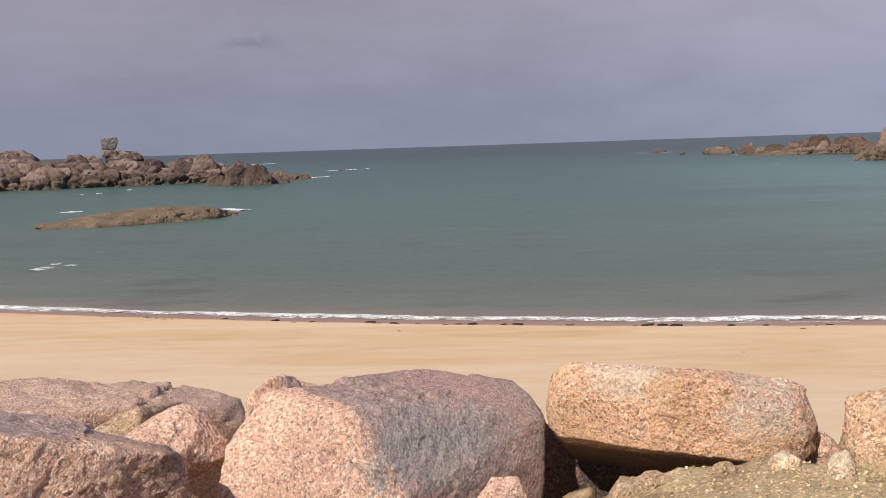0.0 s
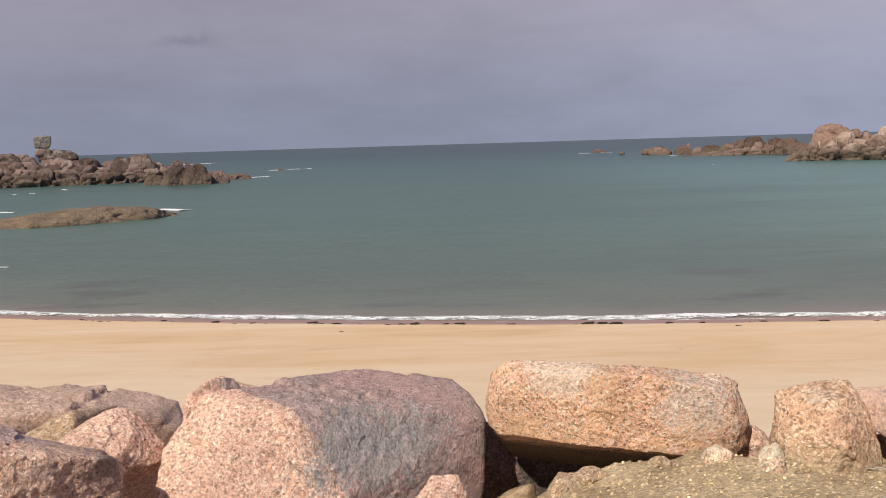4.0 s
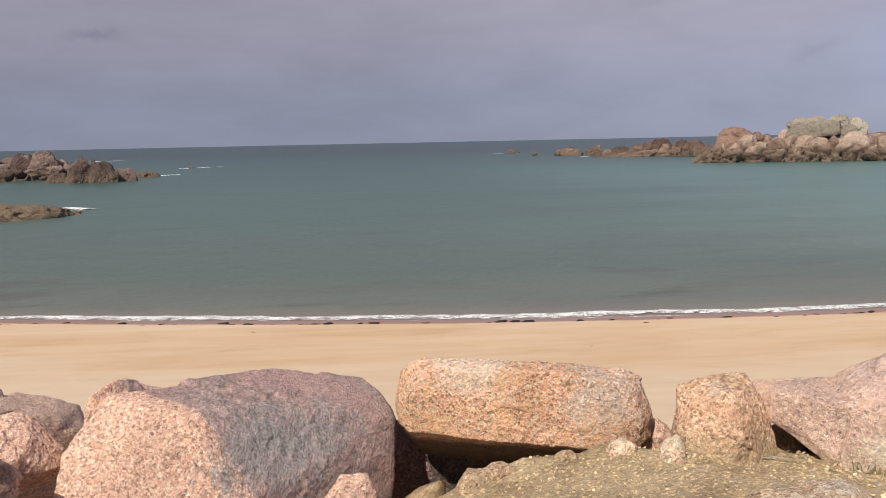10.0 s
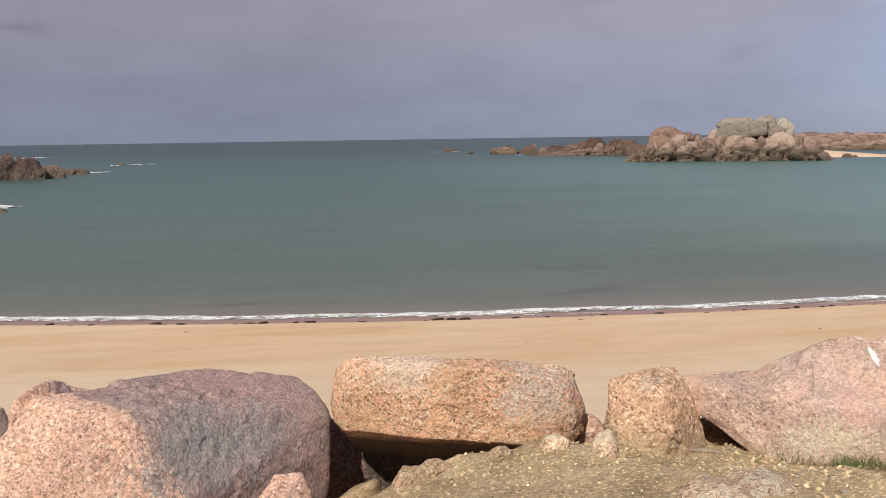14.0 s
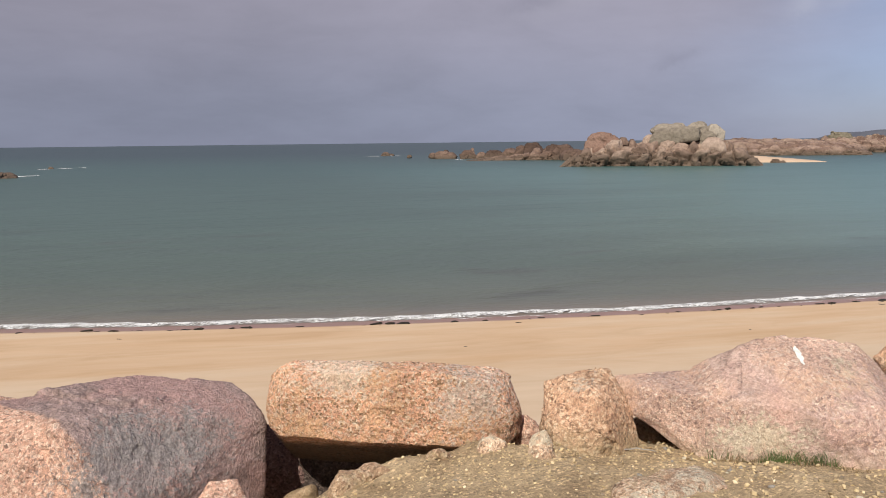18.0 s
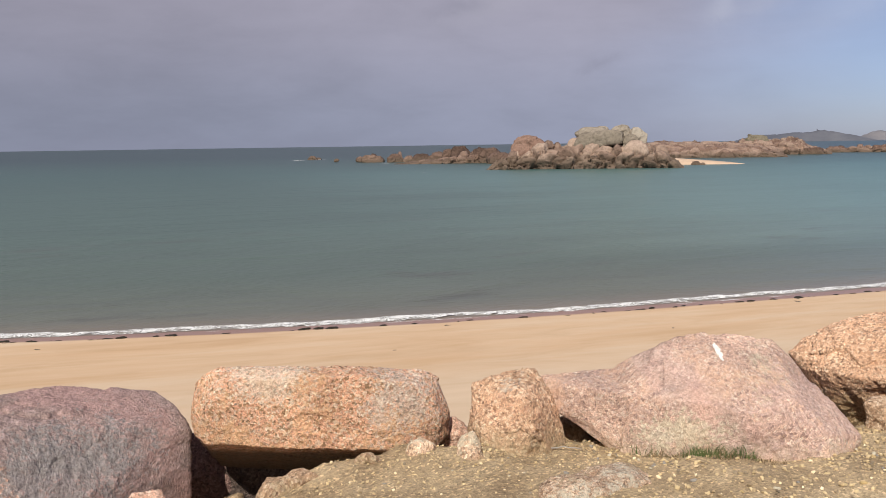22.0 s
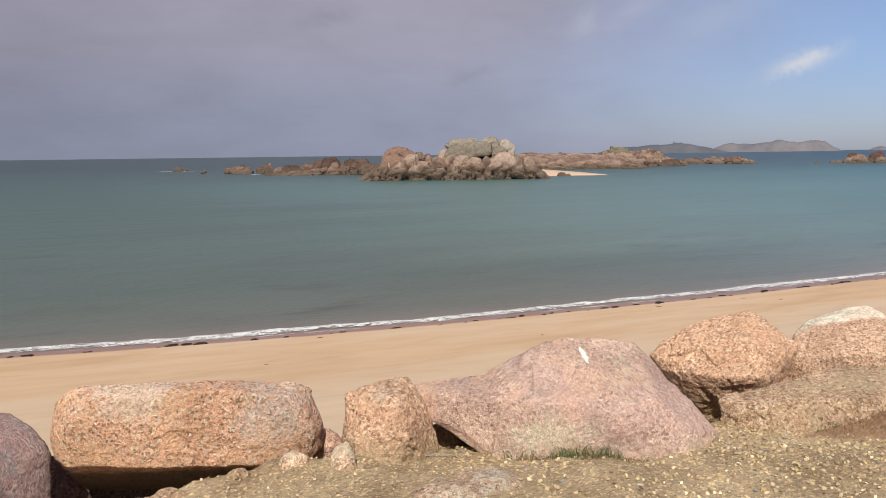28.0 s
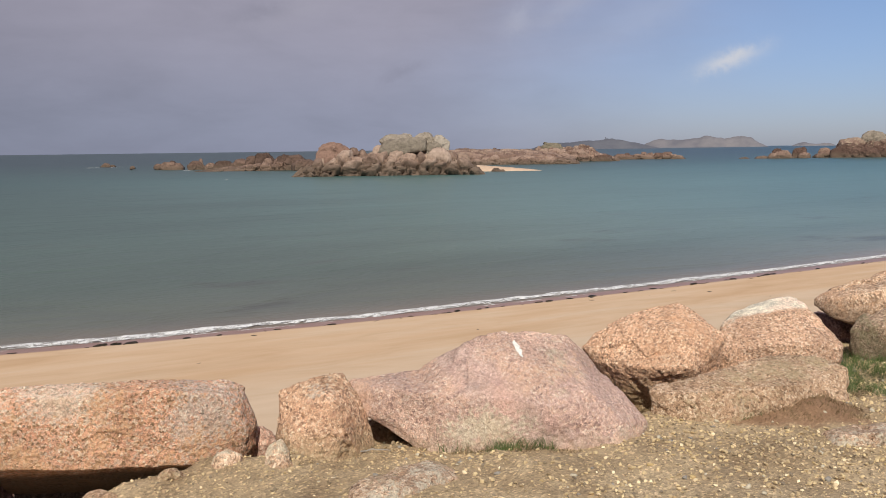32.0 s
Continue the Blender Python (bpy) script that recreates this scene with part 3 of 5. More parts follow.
def stone_shape(corners, sub, crisp, rough, seed, fine=0.0, unit=1.0, chips=0, depth=0.0, crag=0.0, flakes=0.0, pits=0.0):
    """A weathered block: the hull of its corners with chipped edges, uneven faces and pitted
    skin. flakes, pits: depth of the broken steps and of
    the crumbled grain."""
    U, F = ico(sub)
    r = np.random.RandomState(int(seed * 100) % 99991)
    rad, centre, pts = block_radius(U, corners, None, crisp, chips, depth, r)
    V = U * rad[:, None]
    V = V + U * (rough * unit * noise_at(V, 1.7 / unit, 3, seed))[:, None]
    if fine:
        V = V + U * (fine * unit * (noise_at(V, 9.0 / unit, 4, seed + 5.0) + 1.6 * noise_at(V, 4.0 / unit, 2, seed + 9.0)))[:, None]
    if crag:
        V = V - U * (crag * unit * crag_at(V, 5.0 / unit, 4, seed + 2.0))[:, None]
    if flakes:
        V = V + U * (flakes * unit * (facets_at(V, 2.3 / unit, seed) + 0.42 * facets_at(V, 6.5 / unit, seed + 4.0)))[:, None]
    if pits:
        V = V + U * (pits * (noise_at(V, 27.0, 2, seed + 7.0) + 0.8 * np.minimum(0, noise_at(V, 11.0, 3, seed + 1.0))))[:, None]
    return V + centre, F


def place(az, rho, z=0.0):
    p = way(az) * rho
    return pose(p.x, p.y, z, 0, 0, -az)


# ---- the ground: bank, slope, beach and sea bed in one sheet ----
CREST_X = (-30, -6, -1, 0.3, 1.0, 1.7, 2.3, 3.2, 4.2, 5.0, 6.5, 9.0, 14.0, 40.0)
CREST_Y = (3.4, 3.6, 3.95, 4.40, 4.58, 4.60, 4.45, 4.20, 3.75, 3.70, 4.5, 4.7, 4.5, 4.0)


def shore_y(x):
    """The tide line of the bay."""
    return 23.7 + 2.96 * np.log1p(np.exp(np.clip((5.0 - x) / 8.0, -40, 40)))


def ground_z(x, y):
    crest = np.interp(x, CREST_X, CREST_Y)
    land = shore_y(x) - y
    beach = np.where(land > 0, SEA + 0.13 + 0.072 * np.minimum(land, 40), SEA + 0.13 + 0.09 * land)
    beach = np.maximum(beach, -22.0)
    over = y - crest
    bank = np.where(over > 0, -0.95 * over - 0.10 * np.exp(-np.maximum(over, 0) * 6.0) + 0.10, 0.0)
    bank = bank - 0.24 * np.clip((1.3 - x) / 1.0, 0, 1) * np.clip((y - 3.2) / 1.1, 0, 1) - 0.05 * np.clip((y - 3.5) / 0.9, 0, 1)
    # soil heaped against the sunk slab
    along, across = (x - 4.746) * 0.629 - (y - 3.396) * 0.777, (x - 4.746) * 0.777 + (y - 3.396) * 0.629
    bank = bank + 0.15 * np.exp(-(along / 0.45) ** 2 - (across / 0.2) ** 2)
    # earth piled round the feet of two stones
    bank = bank + 0.06 * np.exp(-((x - 1.92) / 0.30) ** 2 - ((y - 4.38) / 0.13) ** 2) + 0.05 * np.exp(-((x - 1.60) / 0.16) ** 2 - ((y - 4.56) / 0.12) ** 2)
    k = np.clip((bank - beach) / 0.3, -1, 1) * 0.5 + 0.5
    return np.maximum(bank, beach), k


def spread(lo, hi, step, far, growth):
    mid = list(np.arange(lo, hi + 1e-6, step))
    s, a, b = step, [lo], [hi]
    while a[-1] > -far:
        s *= growth
        a.append(a[-1] - s)
        b.append(b[-1] + s)
    return np.array(a[:0:-1] + mid + b[1:])


def build_ground():
    xs = spread(-4.0, 9.0, 0.045, 4600, 1.16)
    ys = np.concatenate([-spread(0, 0.2, 0.2, 4600, 1.5)[::-1][:22], np.arange(0.4, 2.6, 0.1), np.arange(2.6, 6.4, 0.045), np.arange(6.4, 12, 0.2), np.arange(12, 40, 0.5)])
    ys = np.unique(np.concatenate([ys[ys < 40], 40 * 1.16 ** np.arange(1, 33)]))
    X, Y = np.meshgrid(xs, ys)
    Z, K = ground_z(X, Y)
    P = np.stack([X, Y, Z], -1).reshape(-1, 3)
    near = (np.abs(P[:, 0] - 2.5) < 7.5) & (P[:, 1] > 1.5) & (P[:, 1] < 7.5)
    bump = np.zeros(len(P))
    idx = np.nonzero(near)[0]
    for i in idx:
        x, y = P[i, 0], P[i, 1]
        bump[i] = 0.040 * noise.fractal(Vector((x * 1.6, y * 1.6, 3.0)), 0.8, 2.0, 5) + 0.012 * noise.noise(Vector((x * 14, y * 14, 1.0)))
    P[:, 2] += bump * np.clip(K.reshape(-1), 0, 1)
    h, w = X.shape
    a = np.arange(h * w).reshape(h, w)
    F = np.stack([a[:-1, :-1], a[:-1, 1:], a[1:, 1:], a[1:, :-1]], -1).reshape(-1, 4)
    me = mesh_from("ground", P, F, M_GROUND)
    me.attributes.new("shore", "FLOAT", "POINT").data.foreach_set("value", (shore_y(P[:, 0]) - P[:, 1]).astype(np.float32))
    me.attributes.new("bank", "FLOAT", "POINT").data.foreach_set("value", K.reshape(-1).astype(np.float32))
    tagged(new("ground", me), "pale golden sand beach below an earth and gravel bank", "ground", kind="structure")


def build_sea():
    xs = spread(-30, 60, 1.0, 4700, 1.12)
    ss = np.concatenate([np.arange(-0.6, 6, 0.4), np.arange(6, 40, 2.0), 40 * 1.13 ** np.arange(0, 40)])
    X, S = np.meshgrid(xs, ss)
    Y = np.where(X < -200, shore_y(np.full_like(X, -200.0)), shore_y(X)) + S
    P = np.stack([X, Y, np.full_like(X, SEA + 0.05)], -1).reshape(-1, 3)
    P[:, 2] += np.where(S.reshape(-1) < 0.5, -0.02, 0.0)
    h, w = X.shape
    a = np.arange(h * w).reshape(h, w)
    F = np.stack([a[:-1, :-1], a[:-1, 1:], a[1:, 1:], a[1:, :-1]], -1).reshape(-1, 4)
    me = mesh_from("water", P, F, M_SEA)
    me.attributes.new("offing", "FLOAT", "POINT").data.foreach_set("value", np.maximum(S, 0).reshape(-1).astype(np.float32))
    tagged(new("water", me), "calm grey-green sea filling the bay", "sea", kind="structure")


def foam_strip(name, line, width, height, dens, label, step=0.25, wander=0.4):
    """A low ridge of broken water along a line (function of 0..1 giving x, y), width metres across."""
    pts = [Vector(line(i / 400.0)) for i in range(401)]
    length = sum((b - a).length for a, b in zip(pts, pts[1:]))
    n = max(8, int(length / step))
    V, D, rows = [], [], 9
    for i in range(n + 1):
        s = i / n
        c = Vector(line(s))
        t = Vector(line(min(1, s + 0.004))) - Vector(line(max(0, s - 0.004)))
        nrm = Vector((-t.y, t.x)).normalized()
        c = c + nrm * min(wander, 0.6 * wander * width) * (noise.noise(Vector((c.x * 0.22, c.y * 0.22, 5.0))) + 0.5 * noise.noise(Vector((c.x * 0.9, c.y * 0.9, 3.0))))
        wv = 0.5 + 0.9 * (noise.noise(Vector((c.x * 0.16, c.y * 0.16, 2.0))) * 0.5 + 0.5) + 0.25 * noise.noise(Vector((c.x * 1.1, c.y * 1.1, 7.0)))
        for j in range(rows):
            f = j / (rows - 1)
            off = (f - 0.25) * width * wv
            p = c + nrm * off
            ridge = math.sin(math.pi * f) ** 1.5
            V.append((p.x, p.y, SEA + 0.062 + height * ridge * (0.6 + 0.5 * noise.noise(Vector((p.x * 2, p.y * 2, 0))))))
            end = min(1.0, s * 25, (1 - s) * 25)
            D.append(dens * math.sin(math.pi * min(1, max(0, f))) ** 0.6 * end * (0.75 + 0.45 * wv * 0.6))
    F = [(i * rows + j, i * rows + j + 1, (i + 1) * rows + j + 1, (i + 1) * rows + j) for i in range(n) for j in range(rows - 1)]
    me = mesh_from(name, V, F, M_FOAM)
    me.attributes.new("dens", "FLOAT", "POINT").data.foreach_set("value", np.array(D, dtype=np.float32))
    return tagged(new(name, me), label, "foam", "surf along the bay", "stuff")


build_ground()
build_sea()
foam_strip("surf_line", lambda s: (-24 + 76 * s, float(shore_y(-24 + 76 * s)) + 1.0), 0.9, 0.08, 0.68, "white line of foam breaking along the sand")
foam_strip("swash_line", lambda s: (-24 + 76 * s, float(shore_y(-24 + 76 * s)) + 0.50), 0.36, 0.012, 0.62, "thin lacy edge of swash foam on wet sand")


def rock_foam(az0, d0, az1, d1, width, dens=0.75):
    a, b = way(az0) * d0, way(az1) * d1
    foam_strip("rock_foam", lambda s: (a.x + (b.x - a.x) * s, a.y + (b.y - a.y) * s), width, 0.12, dens, "white water washing round sea rocks", max(0.25, width / 8), 0.9)

# ---- boulders of the sea wall ----
BOULDERS = {
    "A": (-1, 4.9, ((-1.18, 0, -0.27), (-1.14, 0.12, 0.01), (-1.07, 0.18, 0.11), (-0.93, 0.25, 0.28), (-0.66, 0.12, 0.25), (-0.44, -0.02, 0.21), (-0.36, -0.12, 0.07), (-0.29, -0.21, -0.1), (-0.22, -0.27, -0.23), (-1.21, 0.02, -0.67), (-0.38, -0.32, -0.54), (-0.53, 0.42, 0.25), (-0.2, 0.55, 0.28), (0.01, 0.6, 0.28), (0.26, 0.6, 0.24), (0.49, 0.55, 0.21), (0.61, 0.45, 0.13), (0.68, 0.36, 0.03), (0.66, 0.3, -0.16), (0.62, 0.3, -0.39), (0.58, 0.3, -0.84), (-0.33, 0.06, 0.24), (0.28, 0.22, 0.13), (0.55, 0.3, 0.03), (0.47, 0.24, -0.33), (0.28, 0.14, -0.78), (-1.06, 0.9, 0.01), (0.52, 1.2, -0.14), (-0.24, 1.2, -0.03))),
    "A2": (-1, 4.9, ((-1.05, 0.22, 0.12), (-1, 0.3, 0.27), (-0.94, 0.34, 0.31), (-0.88, 0.42, 0.33), (-0.8, 0.45, 0.32), (-0.71, 0.45, 0.24), (-0.94, 0.3, 0.17), (-0.73, 0.38, 0.08), (-1.11, 0.4, -0.12), (-1, 0.8, 0.14), (-0.79, 0.8, -0.01))),
    "D3": (37, 4.95, ((-0.44, 0.22, 0.32), (-0.37, 0.24, 0.37), (-0.3, 0.26, 0.41), (-0.22, 0.28, 0.44), (-0.15, 0.3, 0.48), (-0.38, 0.03, 0.24), (-0.26, 0.01, 0.25), (-0.11, 0, 0.26), (-0.11, 0.12, 0.42), (-0.32, 0.02, -0.1), (-0.1, -0.04, -0.07), (-0.47, 0.6, 0.08), (-0.15, 0.8, 0.3), (-0.14, 0.7, -0.32))),
    "U": (58, 8.3, ((-0.36, 0.1, 0.19), (-0.22, 0.05, 0.18), (-0.05, 0.1, 0.16), (-0.02, 0.05, -0.04), (-0.15, 0, -0.07), (-0.3, 0.05, 0.02), (-0.36, 0.3, -0.11), (-0.04, 0.6, 0.07), (-0.34, 0.6, 0.11), (-0.2, 0.3, -0.67), (0.03, 0.3, -0.65), (-0.12, -0.02, 0.07))),
    "B": (14.7, 5, ((-0.76, 0.1, 0.12), (-0.75, 0.12, 0.21), (-0.73, 0.14, 0.31), (-0.66, 0.1, 0.38), (-0.59, 0.14, 0.4), (-0.75, 0.1, 0.03), (-0.68, 0.06, -0.02), (-0.64, 0.01, 0.23), (-0.58, 0.03, 0.33), (-0.27, 0.14, 0.37), (0.05, 0.16, 0.37), (0.31, 0.16, 0.35), (0.54, 0.16, 0.32), (0.62, 0.14, 0.28), (0.65, 0.13, 0.19), (0.68, 0.12, 0.09), (0.69, 0.12, -0.05), (-0.33, 0.01, 0.34), (0.17, 0, 0.34), (0.48, 0, 0.29), (0.58, 0.02, 0.19), (-0.52, 0, -0.01), (-0.27, -0.01, -0.04), (0.05, -0.01, -0.06), (0.36, 0, -0.09), (0.6, 0.04, -0.11), (0.63, 0.03, 0.09), (-0.66, 0.55, -0.32), (0.39, 0.55, -0.42), (-0.73, 0.6, 0.03), (0.69, 0.6, -0.04))),
    "C": (24.5, 4.85, ((-0.06, 0.1, 0.08), (-0.06, 0.14, 0.2), (-0.06, 0.18, 0.29), (0.03, 0.16, 0.33), (0.1, 0.2, 0.36), (0.29, 0.2, 0.37), (0.34, 0.18, 0.33), (0.36, 0.16, 0.22), (0.42, 0.16, 0.14), (0.45, 0.14, 0.06), (0.42, 0.14, -0.04), (0.15, 0.08, 0.32), (0.21, 0, 0.27), (0.05, 0.03, 0.22), (-0, -0.02, 0.03), (0.27, -0.07, 0.07), (0.16, -0.1, -0.2), (-0.07, 0.05, -0.25), (0.49, 0.1, -0.27), (0.32, 0.03, 0.21), (0.02, 0.5, 0.13), (0.29, 0.5, 0.17), (-0.06, 0.55, -0.44), (0.46, 0.55, -0.44))),
    "D": (37, 4.95, ((-0.29, -0, 0.22), (-0.22, 0.14, 0.38), (-0.16, 0.26, 0.48), (-0.06, 0.34, 0.52), (0.12, 0.42, 0.54), (0.25, 0.44, 0.54), (0.36, 0.42, 0.51), (-0.34, -0.02, -0.09), (-0.16, -0.08, -0.03), (-0.11, -0.02, 0.27), (0.07, -0.02, 0.25), (0.13, 0.14, 0.39), (0.3, 0.15, 0.4), (0.16, -0.08, -0.13), (0.45, -0.02, -0.04), (0.44, 0.42, 0.52), (0.55, 0.42, 0.44), (0.64, 0.4, 0.33), (0.77, 0.36, 0.18), (0.86, 0.3, 0.08), (0.89, 0.22, 0.05), (0.87, 0.16, -0.1), (0.58, 0.06, 0.25), (0.73, 0.05, 0.11), (0.3, -0.04, 0.21), (0.26, -0.06, -0.19), (0.7, 0.02, -0.06), (0.11, 1, -0.01), (0.62, 1, -0.08), (-0.08, 1, -0.78))),
    "D2": (37, 4.95, ((-0.82, 0.13, 0.24), (-0.79, 0.16, 0.3), (-0.65, 0.18, 0.32), (-0.53, 0.2, 0.32), (-0.41, 0.24, 0.35), (-0.34, 0.26, 0.33), (-0.8, 0.09, 0.19), (-0.69, 0.04, 0.13), (-0.59, 0.01, 0.13), (-0.51, 0, 0.09), (-0.45, 0.02, 0.02), (-0.63, 0.02, 0.29), (-0.44, 0.04, 0.28), (-0.26, 0, 0.26), (-0.2, 0.02, 0.22), (-0.38, 0.02, -0.07), (-0.19, -0.03, -0.11), (-0.75, 0.6, 0.07), (-0.52, 0.7, 0.09), (-0.25, 0.8, 0.18), (-0.16, 0.6, -0.29))),
    "E": (46.5, 6.4, ((-0.45, 0.22, 0.17), (-0.35, 0.26, 0.27), (-0.14, 0.32, 0.35), (-0.1, 0.34, 0.4), (0.01, 0.38, 0.43), (0.2, 0.42, 0.47), (0.31, 0.4, 0.41), (0.44, 0.32, 0.32), (0.53, 0.25, 0.28), (0.44, 0.14, 0.16), (0.35, 0.05, 0.08), (-0.12, 0.12, 0.3), (0.16, 0.12, 0.35), (0.31, 0.06, 0.25), (-0.25, 0.06, 0.15), (-0.13, -0.02, 0.1), (0.09, -0.05, 0.1), (0.3, -0.02, 0.11), (0.21, 0.08, -0.02), (0.02, 0.12, -0.11), (-0.15, 0.16, -0.18), (-0.2, 0.12, -0.07), (-0.32, 0.12, 0.07), (-0.07, 0.4, -0.47), (0.37, 0.4, -0.44), (-0.3, 0.8, 0.03), (0.34, 0.9, 0.12))),
    "F": (51, 5.5, ((-0.4, 0.04, -0.1), (-0.4, 0.06, 0.15), (-0.36, 0.12, 0.17), (-0.12, 0.22, 0.21), (0.04, 0.4, 0.24), (0.27, 0.6, 0.28), (0.53, 0.66, 0.28), (0.73, 0.6, 0.23), (0.74, 0.5, 0.12), (-0.3, 0.02, 0.14), (-0.11, 0.04, 0.16), (0.08, 0.1, 0.18), (0.39, 0.24, 0.19), (0.59, 0.38, 0.18), (-0.16, -0.02, -0.1), (-0.09, -0.01, -0.03), (0.08, 0.06, 0), (0.39, 0.18, 0.05), (0.65, 0.35, 0.05), (-0.36, 0, -0.38), (0.09, 0.03, -0.34), (0.73, 0.4, -0.23), (-0.11, 0.9, -0.16), (0.72, 1.1, 0.01))),
    "G": (54, 7, ((-0.43, 0.02, 0.02), (-0.43, 0.1, 0.2), (-0.41, 0.24, 0.29), (-0.33, 0.34, 0.34), (-0.21, 0.42, 0.38), (-0.01, 0.5, 0.44), (0.1, 0.5, 0.43), (0.15, 0.44, 0.37), (0.25, 0.34, 0.31), (0.38, 0.22, 0.22), (0.42, 0.16, 0.16), (-0.32, 0.18, 0.29), (-0.13, 0.22, 0.34), (0.11, 0.22, 0.34), (-0.35, -0.02, 0.11), (-0.07, -0.02, 0.17), (0.23, 0.02, 0.19), (-0.3, 0, -0.22), (0.31, 0.05, -0.18), (-0.23, 0.9, -0.07), (0.24, 0.9, -0.04), (-0.32, 0.4, -0.78), (0.34, 0.4, -0.71))),
    "H": (59, 8, ((-0.51, 0.12, 0.3), (-0.5, 0.14, 0.33), (-0.46, 0.22, 0.38), (-0.24, 0.34, 0.45), (-0.05, 0.4, 0.49), (0.18, 0.4, 0.61), (0.38, 0.4, 0.62), (-0.45, 0.08, 0.26), (-0.33, 0.02, 0.2), (-0.21, 0, 0.18), (-0.16, 0.02, 0.23), (0.09, 0, 0.32), (0.38, 0, 0.34), (-0.39, 0.06, 0.35), (-0.14, 0.03, 0.41), (0.18, 0.06, 0.5), (-0.25, 0.8, 0.1), (0.36, 0.9, 0.27), (0.2, 0.6, -0.03), (0.37, 0.5, -0.09))),
    "J": (59, 7.5, ((-0.18, 0.05, 0.09), (-0.17, 0.06, 0.2), (-0.14, 0.1, 0.28), (-0.07, 0.14, 0.33), (0.18, 0.2, 0.4), (0.33, 0.2, 0.39), (-0.11, 0, 0.2), (0.04, -0.04, 0.28), (0.26, -0.03, 0.32), (-0.1, 0, -0.02), (0.27, 0, 0.02), (-0.09, 0.6, 0.13), (0.35, 0.6, 0.17), (-0.1, 0.4, -0.46), (0.37, 0.4, -0.41))),
    "K": (-22, 4.6, ((-0.76, 0.6, 0.47), (-0.53, 0.55, 0.4), (-0.38, 0.5, 0.36), (-0.22, 0.45, 0.31), (-0.09, 0.38, 0.27), (0.14, 0.3, 0.2), (0.23, 0.26, 0.17), (0.43, 0.16, 0.15), (0.47, 0.13, 0.09), (0.48, 0.14, -0.03), (-0.67, -0.06, 0.5), (-0.4, -0.1, 0.43), (-0.27, -0.13, 0.38), (-0.17, -0.13, 0.32), (0.01, -0.1, 0.27), (0.22, -0.06, 0.21), (0.39, 0, 0.17), (-0.64, -0.15, -0.02), (-0.32, -0.2, -0.06), (-0.2, -0.17, 0.01), (0.03, -0.1, 0.03), (0.25, -0.01, 0.07), (0.43, 0.05, -0.01), (0.2, 0.6, -0.01), (0.54, 0.7, -0.1), (0.51, 0.5, -0.09), (-0.42, 0.9, 0.16), (-0.82, 0.9, 0.28))),
    "L": (-15, 5.2, ((-0.47, 0.02, 0.08), (-0.33, 0.1, 0.13), (-0.19, 0.2, 0.19), (-0.11, 0.24, 0.19), (-0.02, 0.24, 0.14), (0.02, 0.22, 0.08), (0.08, 0.2, 0.02), (0.12, 0.16, -0.04), (0.11, 0.12, -0.1), (0.05, 0.06, -0.1), (0.03, 0.2, -0.21), (-0.07, 0, -0.09), (-0.11, -0.04, -0), (-0.31, -0.02, 0.05), (-0.04, 0.05, 0.09), (-0.19, 0.03, 0.11), (-0.48, 0, -0.29), (-0.36, 0, -0.18), (-0.41, 0.6, -0.03), (0.08, 0.6, -0.19), (-0.38, 0.3, -0.28), (0.08, 0.7, -0.26))),
    "O": (-17, 5.75, ((-0.5, 0.06, -0.02), (-0.45, 0.08, 0), (-0.34, 0.12, 0.03), (-0.24, 0.16, 0.06), (-0.19, 0.16, 0.08), (-0.13, 0.3, 0.05), (-0.04, 0.45, 0.01), (0.09, 0.66, -0.05), (-0.17, 0.1, 0.04), (-0.18, 0.06, -0.05), (-0.26, 0, -0.06), (-0.34, 0, -0.05), (-0.42, 0, -0.09), (0.08, 0.62, -0.23), (-0.37, 0.6, -0.09), (-0.48, 0.1, -0.15), (-0.19, 0.1, -0.19), (0.06, 0.6, -0.26))),
    "M": (-19, 6.3, ((-1.38, 0.4, 0.17), (-0.85, 0.42, 0.14), (-0.69, 0.46, 0.14), (-0.6, 0.46, 0.14), (-0.5, 0.46, 0.09), (-0.32, 0.46, 0.06), (-0.03, 0.48, 0.02), (0.21, 0.5, -0.01), (0.39, 0.5, -0.05), (0.49, 0.5, -0.09), (0.63, 0.5, -0.14), (0.73, 0.5, -0.18), (0.78, 0.45, -0.27), (-1.28, -0.15, 0.1), (-0.79, -0.15, 0.07), (-0.6, -0.14, 0.07), (-0.27, -0.08, 0.03), (-0.07, 0.05, 0.03), (0.22, 0.05, -0.06), (0.52, 0.2, -0.13), (0.71, 0.25, -0.33), (-0.32, 0.22, 0.04), (-1.17, 0.3, 0.13), (-1.32, -0.1, -0.28), (-0.49, -0.1, -0.22), (0.66, 0.3, -0.72), (-1.34, 1.2, -0.16), (0.68, 1.1, -0.39), (-0.96, 0.4, -1.31), (0.63, 0.5, -1.66))),
    "N": (-10, 5.9, ((-0.28, 0.1, 0.05), (-0.19, 0.15, 0.09), (-0.1, 0.2, 0.15), (-0.02, 0.2, 0.17), (0.09, 0.2, 0.14), (0.21, 0.2, 0.09), (0.33, 0.2, 0.03), (-0.25, 0, -0.2), (0.25, 0, -0.2), (0, 0.5, -0.14), (0, 0.3, -1.24), (-0.26, 0.3, -1.24), (0.26, 0.3, -1.24), (-0.1, 0.05, 0.09))),
